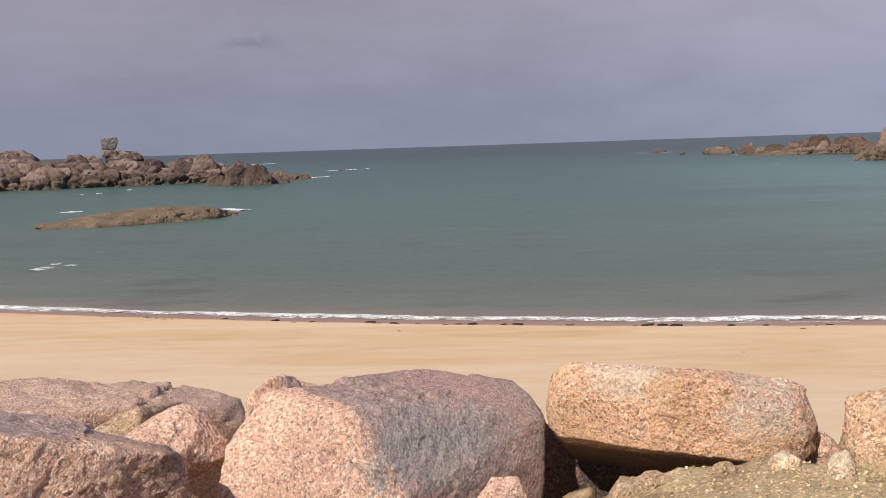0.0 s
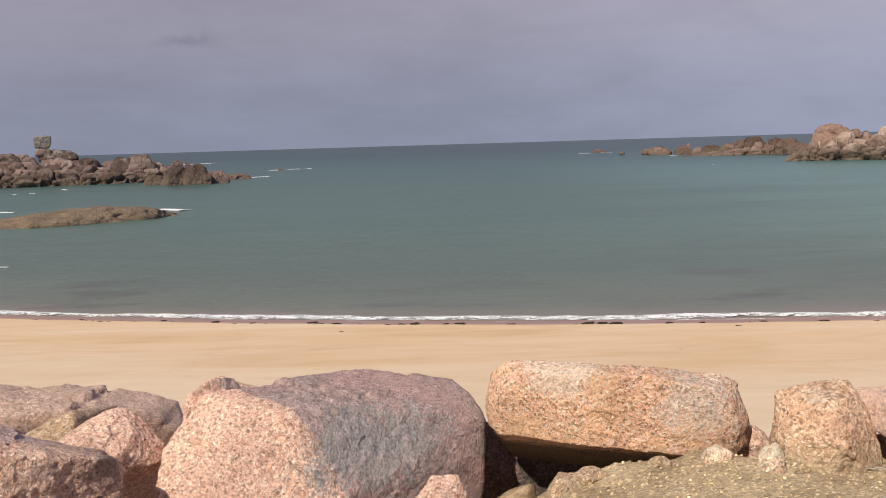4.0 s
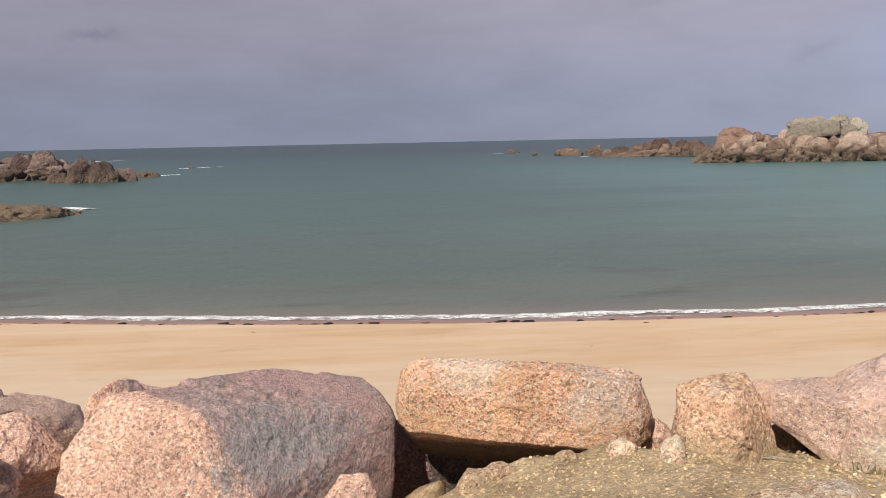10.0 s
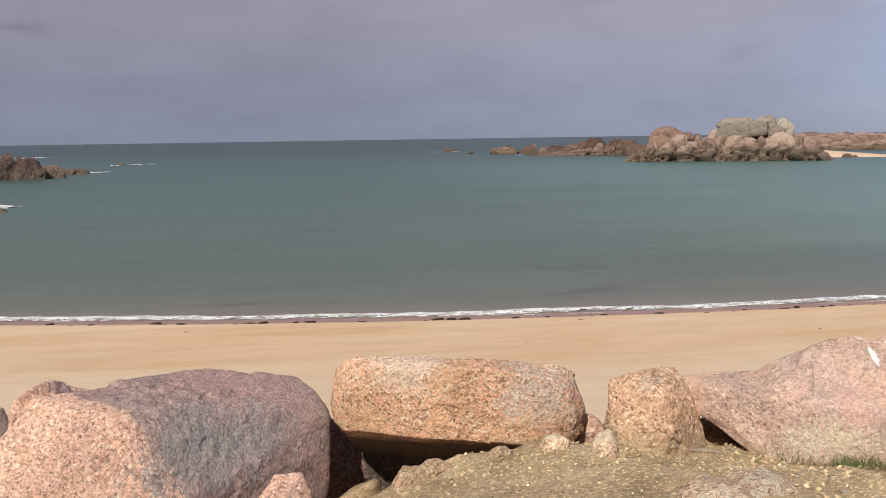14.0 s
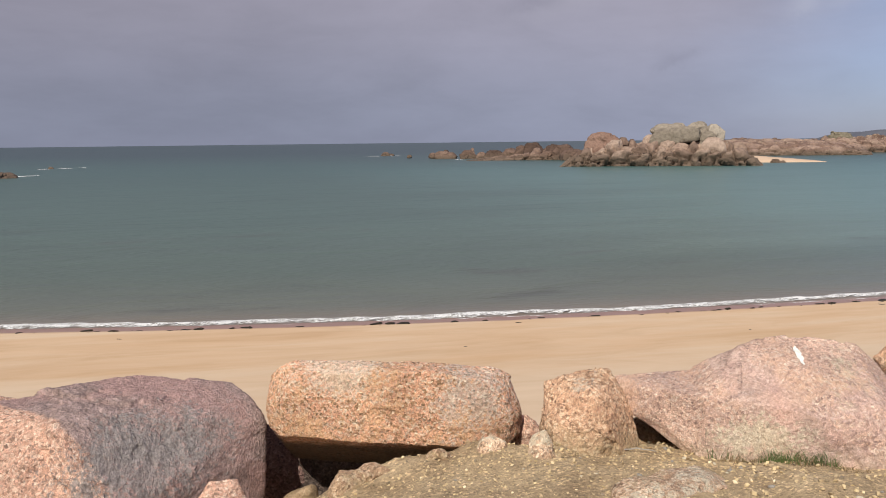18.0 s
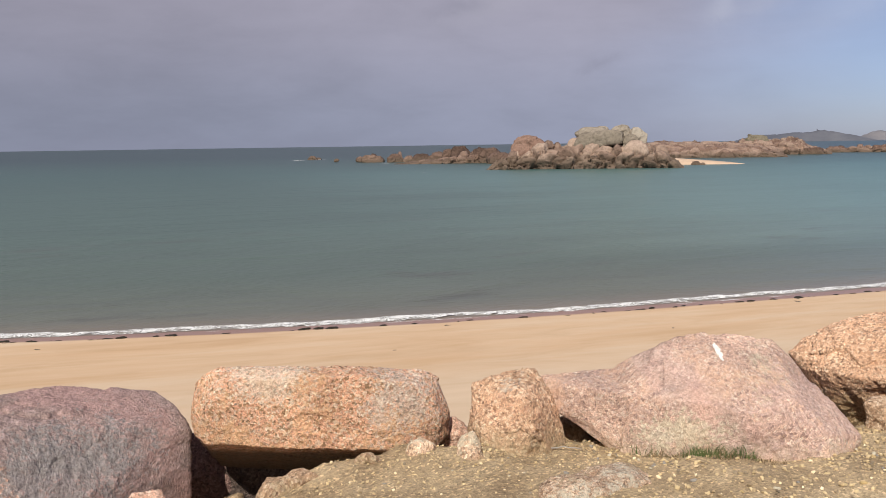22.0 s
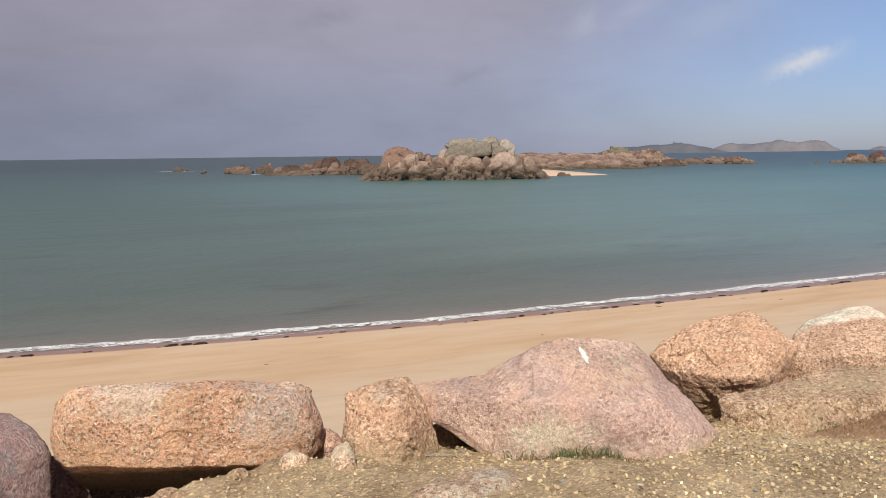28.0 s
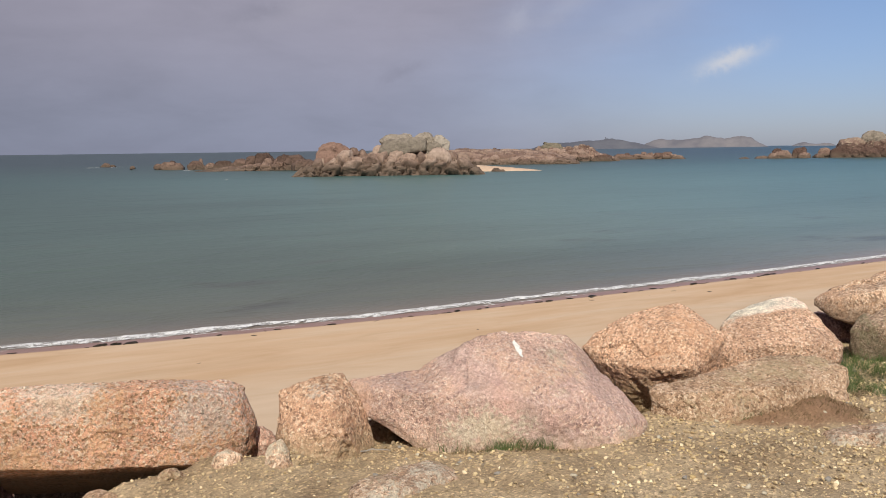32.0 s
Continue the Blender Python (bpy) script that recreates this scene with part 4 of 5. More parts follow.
    "P": (8.2, 5.65, ((-0.41, 0.1, -0.19), (-0.2, 0.1, -0.15), (0.05, 0.05, -0.22), (0.2, 0.1, -0.33), (-0.28, 0, -0.4), (0.1, 0, -0.5), (-0.22, 0.5, -0.36), (-0.32, 0.3, -1.35), (0.21, 0.3, -1.35))),
    "Q": (15, 5.6, ((-0.68, 0, -0.25), (0.62, 0, -0.2), (-0.65, 0.08, 0.04), (0.59, 0.08, -0), (-0.63, 0.5, -0.03), (0.6, 0.5, -0.1), (-0.62, 0, -1.2), (0.65, 0, -1.2), (0, 0.5, -1.45), (0.1, -0.05, -0.48))),
    "R": (7.5, 5.0, ((-0.16, 0.05, -0.44), (-0.02, 0, -0.36), (0.12, 0.02, -0.29), (0.16, 0.1, -0.34), (-0.11, 0.3, -0.52), (0.11, 0.3, -0.41), (0, 0, -0.9), (0.15, 0.1, -0.95), (-0.16, 0.2, -1))),
    "s1": (20, 4.72, ((-0.06, 0, -0.08), (0, 0.03, 0.05), (0.07, 0.04, 0.06), (0.13, 0.03, 0.04), (0.15, 0, -0.08), (0.05, -0.04, 0.01), (0.05, 0.15, -0.13), (0, 0.12, -0.02), (0.12, 0.12, -0.02))),
    "s2": (23.5, 4.65, ((-0.06, 0, -0.15), (-0.03, 0.03, 0.1), (0.04, 0.03, 0.12), (0.13, 0.03, -0.06), (0.12, 0, -0.15), (0.02, -0.05, -0.1), (0.03, 0.15, -0.05), (0, 0.12, -0.2))),
    "sA": (3, 4.45, ((-0.21, 0, -0.3), (-0.02, 0.05, -0.02), (0.13, 0.05, -0.02), (0.18, 0, -0.15), (0.18, 0, -0.3), (0, -0.08, -0.12), (0.05, -0.08, -0.27), (0.05, 0.2, -0.18), (0.1, 0.2, -0.39))),
    "sBC": (22, 5.25, ((-0.12, 0.05, -0.32), (-0.06, 0.06, -0.04), (0.04, 0.02, 0.04), (0.07, 0.03, 0.03), (0.15, 0, -0.07), (0.15, 0, -0.2), (0.05, -0.04, -0.04), (0.08, 0.2, -0.11), (0, 0.15, -0.35), (0.22, 0.1, -0.34), (0.2, 0.1, -0.11))),
    "T": (28.6, 5.25, ((0.03, 0.02, -0.03), (0.06, 0.12, 0.02), (0.12, 0.16, 0.03), (0.22, 0.18, -0.02), (0.3, 0.16, -0.09), (0.31, 0.05, -0.19), (0.17, 0, -0.02), (0.05, -0.02, -0.2), (0.3, 0, -0.24), (0.07, 0.4, -0.11), (0.26, 0.4, -0.12), (0.1, 0.3, -0.49), (0.31, 0.3, -0.49))),
}

WALL = {
    "A": (M_A, 400, 0.005, 0.002, "large split pink granite boulder with a dark grey face"),
    "B": (M_B, 280, 0.006, 0.002, "long rounded orange granite block crusted with pale lichen"),
    "C": (M_C, 300, 0.006, 0.003, "squat rough tan granite stone set in earth"),
    "D": (M_D, 300, 0.005, 0.002, "big smooth mauve-pink granite boulder with a sloping side"),
    "E": (M_E, 120, 0.01, 0.004, "rounded golden granite boulder with pitted skin"),
    "F": (M_F, 300, 0.006, 0.003, "low dusty tan granite slab half sunk in earth"),
    "G": (M_G, 140, 0.01, 0.004, "golden granite boulder with a white lichen top"),
    "H": (M_H, 160, 0.012, 0.005, "overhanging golden granite block on other boulders"),
    "J": (M_J, 120, 0.012, 0.005, "brown granite boulder beside a grass patch"),
    "K": (M_K, 350, 0.008, 0.004, "pink granite boulder with a dark crusted top"),
    "L": (M_PINK, 350, 0.006, 0.003, "small pointed pink granite boulder"),
    "O": (M_F, 300, 0.006, 0.003, "small brown granite stone between boulders"),
    "M": (M_M, 250, 0.012, 0.004, "wide weathered mauve granite slab"),
    "N": (M_PINK, 24, 0.030, 0.012, "pink granite stone behind a larger boulder"),
    "P": (M_MAROON_SHADED, 44, 0.030, 0.010, "maroon granite stone wedged under a block"),
    # Q fills the hollow under B, its shade put into the colour
    "Q": (M_HOLLOW_SHADE, 24, 0.03, 0.01, "granite boulder deep under a long block, coloured dark for shade"),
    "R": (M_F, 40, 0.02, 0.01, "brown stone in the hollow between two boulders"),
    "U": (M_MAROON_SHADED, 120, 0.012, 0.006, "maroon granite stone in the gap under an overhanging block"),
    "T": (M_F, 24, 0.02, 0.01, "small mossy stone in the gap between two boulders"),
    "s1": (M_S, 18, 0.010, 0.008, "pale lichened cobble on the earth edge"),
    "s2": (M_S, 30, 0.010, 0.007, "small pyramid-shaped granite stone in earth"),
    "sA": (M_PINK, 60, 0.012, 0.010, "small rough granite stone before a boulder"),
    "sBC": (M_PINK, 10, 0.010, 0.006, "small pink stone wedged between two boulders"),
}
CHIP = {"A": 0.012, "B": 0.01, "C": 0.01, "D": 0.01, "E": 0.02, "F": 0.01, "G": 0.02, "K": 0.02, "L": 0.01, "M": 0.02, "s2": 0.04}
CRAG = {"E": 0.012, "G": 0.010, "H": 0.012, "J": 0.012, "K": 0.014, "M": 0.02, "N": 0.02}
FLAKE = {"A": 0.032, "B": 0.016, "C": 0.034, "D": 0.030, "E": 0.040, "F": 0.030, "G": 0.034, "H": 0.04, "J": 0.04, "K": 0.042, "L": 0.032, "M": 0.05, "O": 0.03, "N": 0.03, "s1": 0.012, "s2": 0.014, "sBC": 0.014, "sA": 0.02}
PIT = {"A": 0.006, "B": 0.006, "D": 0.004, "K": 0.008, "E": 0.007}
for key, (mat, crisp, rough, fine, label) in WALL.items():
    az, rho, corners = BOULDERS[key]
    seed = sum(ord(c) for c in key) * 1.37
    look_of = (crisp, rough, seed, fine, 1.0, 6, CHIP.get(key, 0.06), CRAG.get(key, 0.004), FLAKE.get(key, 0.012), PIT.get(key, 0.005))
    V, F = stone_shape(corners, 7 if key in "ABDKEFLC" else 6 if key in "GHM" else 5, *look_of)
    for lobe in (key + "2", key + "3"):
        # further lobes grown together with the first
        if lobe not in BOULDERS:
            continue
        V2, F2 = stone_shape(BOULDERS[lobe][2], 6, *look_of)
        F = F + [[i + len(V) for i in f] for f in F2]
        V = np.concatenate([V, V2])
    ob = new("boulder" if key in "ABCDEFGHJKLM" else "stone", mesh_from("boulder", V, F, mat))
    ob.matrix_world = place(az, rho)
    tagged(ob, label, "boulder" if key in "ABCDEFGHJKLM" else "stone", "boulders of the sea wall" if key in "ABCDEFGHJKLM" else "loose stones on the bank")
    if key == "D":
        # a streak of bird lime on the upper face, lying on the stone's own skin
        near = (np.abs((V[:, 0] - 0.17) + 0.75 * (V[:, 2] - 0.455)) < 0.019 - 11.0 * (V[:, 2] - 0.462) ** 2) & (np.abs(V[:, 2] - 0.455) < 0.040) & (V[:, 1] < 0.55)
        use = [f for f in F if all(near[i] for i in f)]
        kin = set()
        for seed_face in use[::7]:
            group = set(seed_face)
            for _ in range(40):
                group |= {i for f in use if group & set(f) for i in f}
            kin = max(kin, group, key=len)
        use = [f for f in use if f[0] in kin]
        index = {i: k for k, i in enumerate(sorted({i for f in use for i in f}))}
        lime = np.array([V[i] for i in index]) + np.array([0, -0.004, 0.004])
        streak = new("bird_lime", mesh_from("bird_lime", lime, [[index[i] for i in f] for f in use], M_GULL))
        streak.matrix_world = place(az, rho)
        tagged(streak, "white streak of bird lime on a mauve boulder", "bird lime")

# ---- rocks out in the bay ----
def block(w, d, h, seed):
    """Corners of a worn granite block, narrower at its foot and its top."""
    r = random.Random(seed)
    pts = []
    for z, lo, hi in ((0.0, 0.85, 1.0), (0.3, 0.92, 1.08), (0.7, 0.66, 1.0), (1.0, 0.25, 0.7)):
        for sx in (-1, 1):
            for sy in (-1, 1):
                pts.append((sx * w / 2 * r.uniform(lo, hi), sy * d / 2 * r.uniform(lo, hi), h * min(1.0, max(0.0, z + r.uniform(-0.06, 0.06)))))
    pts.append((r.uniform(-0.25, 0.25) * w, r.uniform(-0.2, 0.2) * d, h * 1.03))
    return pts


RUBBLE = {}


def rubble(mat, i):
    if (mat.name, i) not in RUBBLE:
        V, F = stone_shape(block(2.0, 2.0, 2.0, 300 + i), 4, 90, 0.05, 40.0 + i, 0.014, 1.6, 8, 0.3, 0.04, 0.10)
        RUBBLE[mat.name, i] = mesh_from("rubble", V - np.array([0, 0, 1.0]), F, mat)
    return RUBBLE[mat.name, i]


def rock_mass(pu, ph, deep, cell, relief, seed):
    """The solid heart of an outcrop: a bank that rises from the water to the profile, weathered into rounded blocks of
    about the size cell, with deep joints between them."""
    V, F, T, rows = [], [], [], 46
    n = int((pu[-1] - pu[0]) / max(0.16, 0.07 * cell[0]))
    for i in range(n + 1):
        u = pu[0] + (pu[-1] - pu[0]) * i / n
        top = float(np.interp(u, pu, ph))
        amount = relief * min(1.0, 0.25 + top / 2.5)
        for j in range(rows + 1):
            a = math.pi * (0.78 * j / rows)
            z, v = top * max(0.0, math.sin(a)) ** 0.8 - 0.5 * (j == 0), deep * 0.75 * (1 - math.cos(a))
            q = Vector((u / cell[0] + seed, v / cell[1], z / cell[2]))
            q += noise.noise_vector(q * 0.9) * 0.45
            near, cells = noise.voronoi(q)
            c = cells[0]
            gap = near[1] - near[0]
            joint = min(1.0, gap / 0.22) ** 0.6
            h = amount * (0.75 * joint * (1 - 0.7 * near[0] ** 2) + 0.8 * noise.cell(c * 13.7) - 0.5 - 0.9 * max(0.0, 1 - gap / 0.11) + 0.75 * (q.z - c.z)) + 0.10 * relief * noise.fractal(q * 3.0, 0.9, 2.0, 3)
            T.append(noise.cell(c * 29.3))
            V.append((u + 0.3 * h * noise.noise(c * 5.1), v - h * math.cos(a), z + h * (0.25 + 0.75 * math.sin(a)) - 0.2))
    for i in range(n):
        for j in range(rows):
            a = i * (rows + 1) + j
            F.append((a, a + rows + 1, a + rows + 2, a + 1))
    return V, F, T


def outcrop(name, az, dist, blocks, mat, label, category, cap=(), dome=(), profile=(), heap=0, sizes=(0.5, 1.4), deep=9.0, capmat=None, flat=0.7, worn=(50, 120), slab=0.10, lean=1.0, cell=(3.0, 2.6, 1.4), relief=0.9):
    """A mass of blocks: rows of (u0, u1, z0, z1, v) in metres, along, up from the water and away; and a heap of smaller
    blocks on a slope that rises to the profile, pairs of (u, height)."""
    root = new(name)
    root.matrix_world = place(az, dist, SEA)
    for i, (u0, u1, z0, z1, v) in enumerate(blocks):
        w, h = (u1 - u0) * 1.02, (z1 - z0)
        d = max(0.6 * w, 1.1 * h) if w < 12 else 0.45 * w
        low = 0.25 * h + (0.8 if z0 < 0.3 else 0.0)
        seed = i * 7 + int(az * 10) % 97 + int(dist)
        size = max(1.0, 0.4 * (w + h))
        V, F = stone_shape(block(w, d, h + low, seed), 5 if w > 3.4 else 4, random.Random(seed).uniform(*worn), 0.06, seed * 0.71, 0.012, size, 8, 0.18, 0.02, slab)
        part("cap_block" if i in cap else "block", mesh_from("block", V, F, (capmat or M_CAP) if i in cap else M_DOME if i in dome else mat), root, "", pose((u0 + u1) / 2, v + d * 0.3, z0 - low, lean * random.Random(seed).uniform(-5, 5), lean * random.Random(seed + 1).uniform(-7, 7), random.Random(seed + 2).uniform(-18, 18)))
    r = random.Random(int(az * 7) + heap)
    if profile:
        pu, ph = [q[0] for q in profile], [q[1] for q in profile]
        for i in range(heap):
            u = r.uniform(pu[0], pu[-1])
            top = float(np.interp(u, pu, ph))
            f = r.random() ** 0.8
            s = r.uniform(*sizes) * (0.55 + 0.6 * min(1.0, top / 4.0))
            z = max(-0.2 * s, top * f - s * 0.75)
            ob = part("stone", rubble(mat, r.randrange(12)), root)
            ob.matrix_local = pose(u, deep * f + r.uniform(-0.5, 0.5), z, r.uniform(-18, 18), r.uniform(-18, 18), r.uniform(0, 360)) @ Matrix.Diagonal((s * r.uniform(0.9, 1.7), s * r.uniform(0.8, 1.2), s * r.uniform(0.55, 0.95) * flat / 0.7, 1))
        V, F, T = rock_mass(pu, ph, deep, cell, relief, az)
        me = mesh_from("bedrock", V, F, mat)
        me.attributes.new("tint", "FLOAT", "POINT").data.foreach_set("value", np.array(T, dtype=np.float32))
        part("bedrock", me, root)
    return tagged(root, label, category, "rocks in the bay")


# main island, with its stacked rounded blocks
outcrop("rock_island", 29.45, 187, [
    (-15, -7.3, 2.3, 6.7, 6), (-1.7, 8.2, 4.9, 7.5, 3.4), (-1.1, 5.2, 6.6, 8.3, 5), (5.5, 9.9, 6, 8.6, 5.5), (8.8, 12.6, 4.6, 8, 5), (2.4, 5.2, 6.8, 8.5, 6), (7.7, 11.2, 4.4, 6.7, 3), (-8, -5.8, 4.4, 5.7, 5), (14.1, 16.9, 2.5, 4.6, 5),
], M_ISLE, "rocky island of stacked rounded granite blocks in the bay", "rock island", (1, 2, 3, 4, 5, 6), (0,),
    ((-19.2, 0.2), (-17.5, 1.4), (-14, 2.8), (-11, 4.2), (-8, 4.9), (-5, 4.6), (-2, 5.3), (2, 5.5), (6, 5.3), (10, 4.9), (13.5, 4.1), (16, 3.0), (18.4, 1.7), (19.8, 0.3)), 30, (0.3, 0.7), 6.5, flat=0.6, worn=(24, 60), slab=0.06, cell=(3.1, 2.5, 1.5), relief=1.2)
# the reef that runs seaward from it
outcrop("reef", 20.6, 252, [
    (-25.6, -22.8, 0.4, 1.8, 38), (-23.5, -17, 0.1, 2.2, 34), (-20.9, -18.8, 0.9, 2.7, 36), (-15.4, -10.3, 0, 2.6, 30), (-10.5, -6.8, 0, 1.9, 28), (-7.9, -1.7, 0, 2.4, 26), (-3.3, 3.8, 0, 2.7, 20), (0.9, 7.7, 0, 3.8, 14), (3.4, 9.6, 0.3, 4.6, 12),
    (8.1, 14.1, 0, 3.2, 6), (9.6, 15.5, 0, 4.1, 4), (11.9, 18, 0, 3.9, 0), (13.1, 20.6, 0, 2.9, -6), (16.3, 22.2, 0, 2.6, -8), (-12.4, -11.1, 1.5, 3.2, 34), (-33, -31.4, 0.4, 1.2, 44), (-1.2, 1.7, 1.5, 3.2, 24), (5.6, 8.7, 0, 3.2, 6),
    (19.5, 22, 0.5, 3.1, -10),
], M_REEF, "low brown reef of sea-worn rocks", "reef", (), (), ((-12, 0.3), (-5, 0.9), (2, 1.5), (8, 2.4), (14, 2.8), (20, 2.2), (24, 1.4)), 50, (0.35, 1.0), 8.0, flat=0.5, worn=(24, 60), slab=0.08, cell=(2.4, 2.0, 1.1), relief=0.7)
outcrop("skerry", 13.0, 361, [(-2.4, 1.6, 0, 1.5, 0), (0.8, 3.0, 0, 0.9, 1)], M_REEF, "small dark rock awash in the sea", "rock")
outcrop("skerry", -6.4, 232, [(-0.9, 0.7, 0, 0.5, 0)], M_REEF, "small dark rock awash in the sea", "rock")
# the western headland
outcrop("rocky_headland", -18.0, 172, [
    (-28.1, -17.8, 2.8, 5.3, 14), (-27.5, -18.3, 5, 6.6, 17), (-25.8, -20.2, 6, 7, 19), (-13.9, -8.7, 3, 5.3, 12), (-13.1, -9.9, 4.6, 5.8, 15), (-6.3, 0.4, 4.4, 6.2, 14), (-6.8, -4.2, 5.5, 6.8, 14), (-10.8, -7.4, 3.9, 5.6, 13), (-8.7, -6.6, 3.7, 5, 9),
    (5.7, 10, 2, 4.5, 2), (8.2, 13.2, 1.8, 4.7, 2), (9.5, 12.2, 3.7, 5, 4), (12.6, 17.1, 0, 2.9, -20), (15.6, 19.9, 0, 3, -21), (19.3, 23.2, 0, 2, -18), (9.7, 13.3, 0, 1.5, -16), (23.7, 29.4, 0, 0.9, -4), (15.5, 17.4, 2.7, 3.8, -4),
    (17.6, 18.4, 2.5, 3.4, -6), (-22.6, -20.3, 3.9, 5, 15), (0.6, 3.2, 3.7, 4.6, 12),
], M_WEST, "headland of weathered brown granite blocks", "headland", (), (),
    ((-30, 5.2), (-24, 5.2), (-19.5, 4.6), (-14, 4.3), (-8, 4.6), (-0.5, 4.3), (4, 3.7), (8.4, 3.8), (12.7, 3.6), (15, 2.8), (20.3, 2.2), (24, 1.2), (28.4, 0.2)), 120, (0.25, 0.7), 10.0, flat=0.42, worn=(30, 80), slab=0.075, lean=0.4, cell=(3.0, 2.6, 0.95), relief=0.75)
knob = new("balanced_rock", mesh_from("balanced_rock", *stone_shape([(-1.3, -0.9, 0.2), (1.0, -0.9, 0.1), (1.5, -0.8, 1.0), (1.4, -0.8, 2.2), (-1.5, -0.9, 1.9), (-1.4, -0.9, 1.0), (-1.2, 0.9, 0.1), (1.1, 0.9, 0.1), (1.5, 0.9, 2.0), (-1.4, 0.9, 1.9), (0.2, 0.0, 2.35), (0, 0, 0)], 5, 40, 0.02, 3.0, 0.012, 1.5), M_KNOB))
knob.matrix_world = place(-19.68, 181, SEA + 6.55)
tagged(knob, "square grey granite block balanced on the headland", "balanced rock", "rocks in the bay")


def low_islet():
    """The flat reef in the middle distance, ledges dipping to the water."""
    U, F = ico(6)
    n = noise_at(U * np.array([7.6, 3.0, 1.0]), 0.55, 5, 11.0)
    r = 1 + 0.16 * n
    x, y = U[:, 0] * 8.0 * r, U[:, 1] * 3.6 * r
    z = np.sign(U[:, 2]) * np.abs(U[:, 2]) ** 0.8 * (0.88 + 0.26 * np.clip(U[:, 0] * 1.5 + 0.2, -1, 1)) * np.where(U[:, 0] > 0.55, 1 - (U[:, 0] - 0.55) * 1.5, 1.0)
    z = z + 0.11 * n + 0.04 * np.round((z + 0.25 * n) / 0.22)
    ob = new("flat_reef", mesh_from("flat_reef", np.stack([x, y, z - 0.12], -1), F, M_ISLET))
    ob.matrix_world = place(-18.2, 78.5, SEA) @ pose(0, 0, 0, 0, 0, 15)
    tagged(ob, "flat brown weed-covered rock barely above the water", "reef", "rocks in the bay")


low_islet()

# low rocky land and spit behind the island
outcrop("low_rocks", 36.6, 296, [
    (-20, -8, 0, 5.0, 24), (-10, 2, 0, 5.0, 24), (0, 12, 0, 4.6, 24), (8, 20, 0, 4.0, 20), (-16, -9, 0, 2.4, 4), (-6, 1, 0, 2.0, 2), (4, 9, 0, 1.5, -1),
], M_FARROCK, "low reddish rocks beyond the sand spit", "rocks", (), (), ((-22, 4.8), (-8, 5.0), (4, 4.6), (16, 3.6), (24, 1.0)), 60, (0.5, 1.3), 24.0, flat=0.42, cell=(4.0, 3.0, 0.9), relief=0.6)
outcrop("rocky_islet", 39.6, 345, [
    (-13, -2, 0, 3.2, 0), (-9, 0, 1, 5.0, 4), (-5.4, 3.8, 3.2, 6.9, 6), (3.0, 8.0, 2.0, 5.4, 4), (6, 13, 0, 4.4, 2), (8.5, 14.5, 2, 5.9, 6), (12, 16, 0, 5.2, 4), (-2, 8, 0, 2.8, -3), (14, 22, 0, 2.2, 0), (-16, -9, 0, 2.2, 2), (9.0, 12.0, 4.4, 6.2, 5), (-11, -8, 2, 4.8, 3), (-6.4, -4, 3, 5.8, 4),
], M_FARROCK, "rocky islet with lichen-green crags", "islet", (2,), (), ((-16, 2), (-9, 4.4), (-3, 5.5), (4, 5.6), (12, 5.4), (17, 3.0), (24, 0.8)), 80, (0.4, 1.1), 9.0, capmat=M_SCRUB, flat=0.5)
outcrop("rock_ledge", 45.4, 388, [(-15, -6, 0, 2.0, 0), (-8, 2, 0, 1.7, 2), (-4, -1, 0.5, 3.0, 3), (1, 6, 0, 2.6, 2), (4, 9, 0, 2.9, 3), (8, 13.5, 0, 1.6, 0), (-11, -8, 0.6, 2.6, 2)], M_FARROCK, "long low ledge of reddish rock", "rocks",
    (), (), ((-16, 1.2), (-8, 2.0), (0, 2.0), (6, 2.4), (13.5, 0.6)), 30, (0.5, 1.2), 6.0)
outcrop("rock_cluster", 52.7, 380, [
    (-15.2, -10.7, 0, 0.5, 0), (-9.4, -3.2, 0, 0.9, 1), (-3.7, 4.9, 0, 3, 0), (-2.9, 1.2, 1.1, 3.7, 1), (5, 10.7, 0, 4, 8), (6.6, 11.5, 0, 2.2, 7),
], M_FARROCK, "small group of rounded rocks in the water", "rocks", worn=(24, 50), slab=0.10)
outcrop("east_rocks", 56.6, 392, [
    (-14.3, -4.1, 0, 2.7, 2), (-8.9, 10.9, 0, 4.6, 0), (-5.8, 4.6, 1.5, 7.4, 4), (1.4, 13.7, 2.8, 9.7, 7), (-2.1, 9.7, 0, 3.7, -2), (9, 25.1, 0, 6.1, 2), (13.7, 29.1, 1.8, 8.6, 6), (7.8, 15.6, 0.6, 4.9, 1), (21.4, 36.5, 0, 4.7, 3),
    (-12.8, -8.2, 1.2, 3.8, 4), (3.7, 8.9, 7.1, 10.2, 9),
], M_FARROCK, "pile of rounded pink granite rocks in the sea", "rocks", (3, 10), (), ((-14, 1.0), (-6, 2.6), (0, 5.0), (10, 6.5), (24, 6), (32, 4)), 16, (0.5, 1.2), 8.0, worn=(24, 50), slab=0.10)


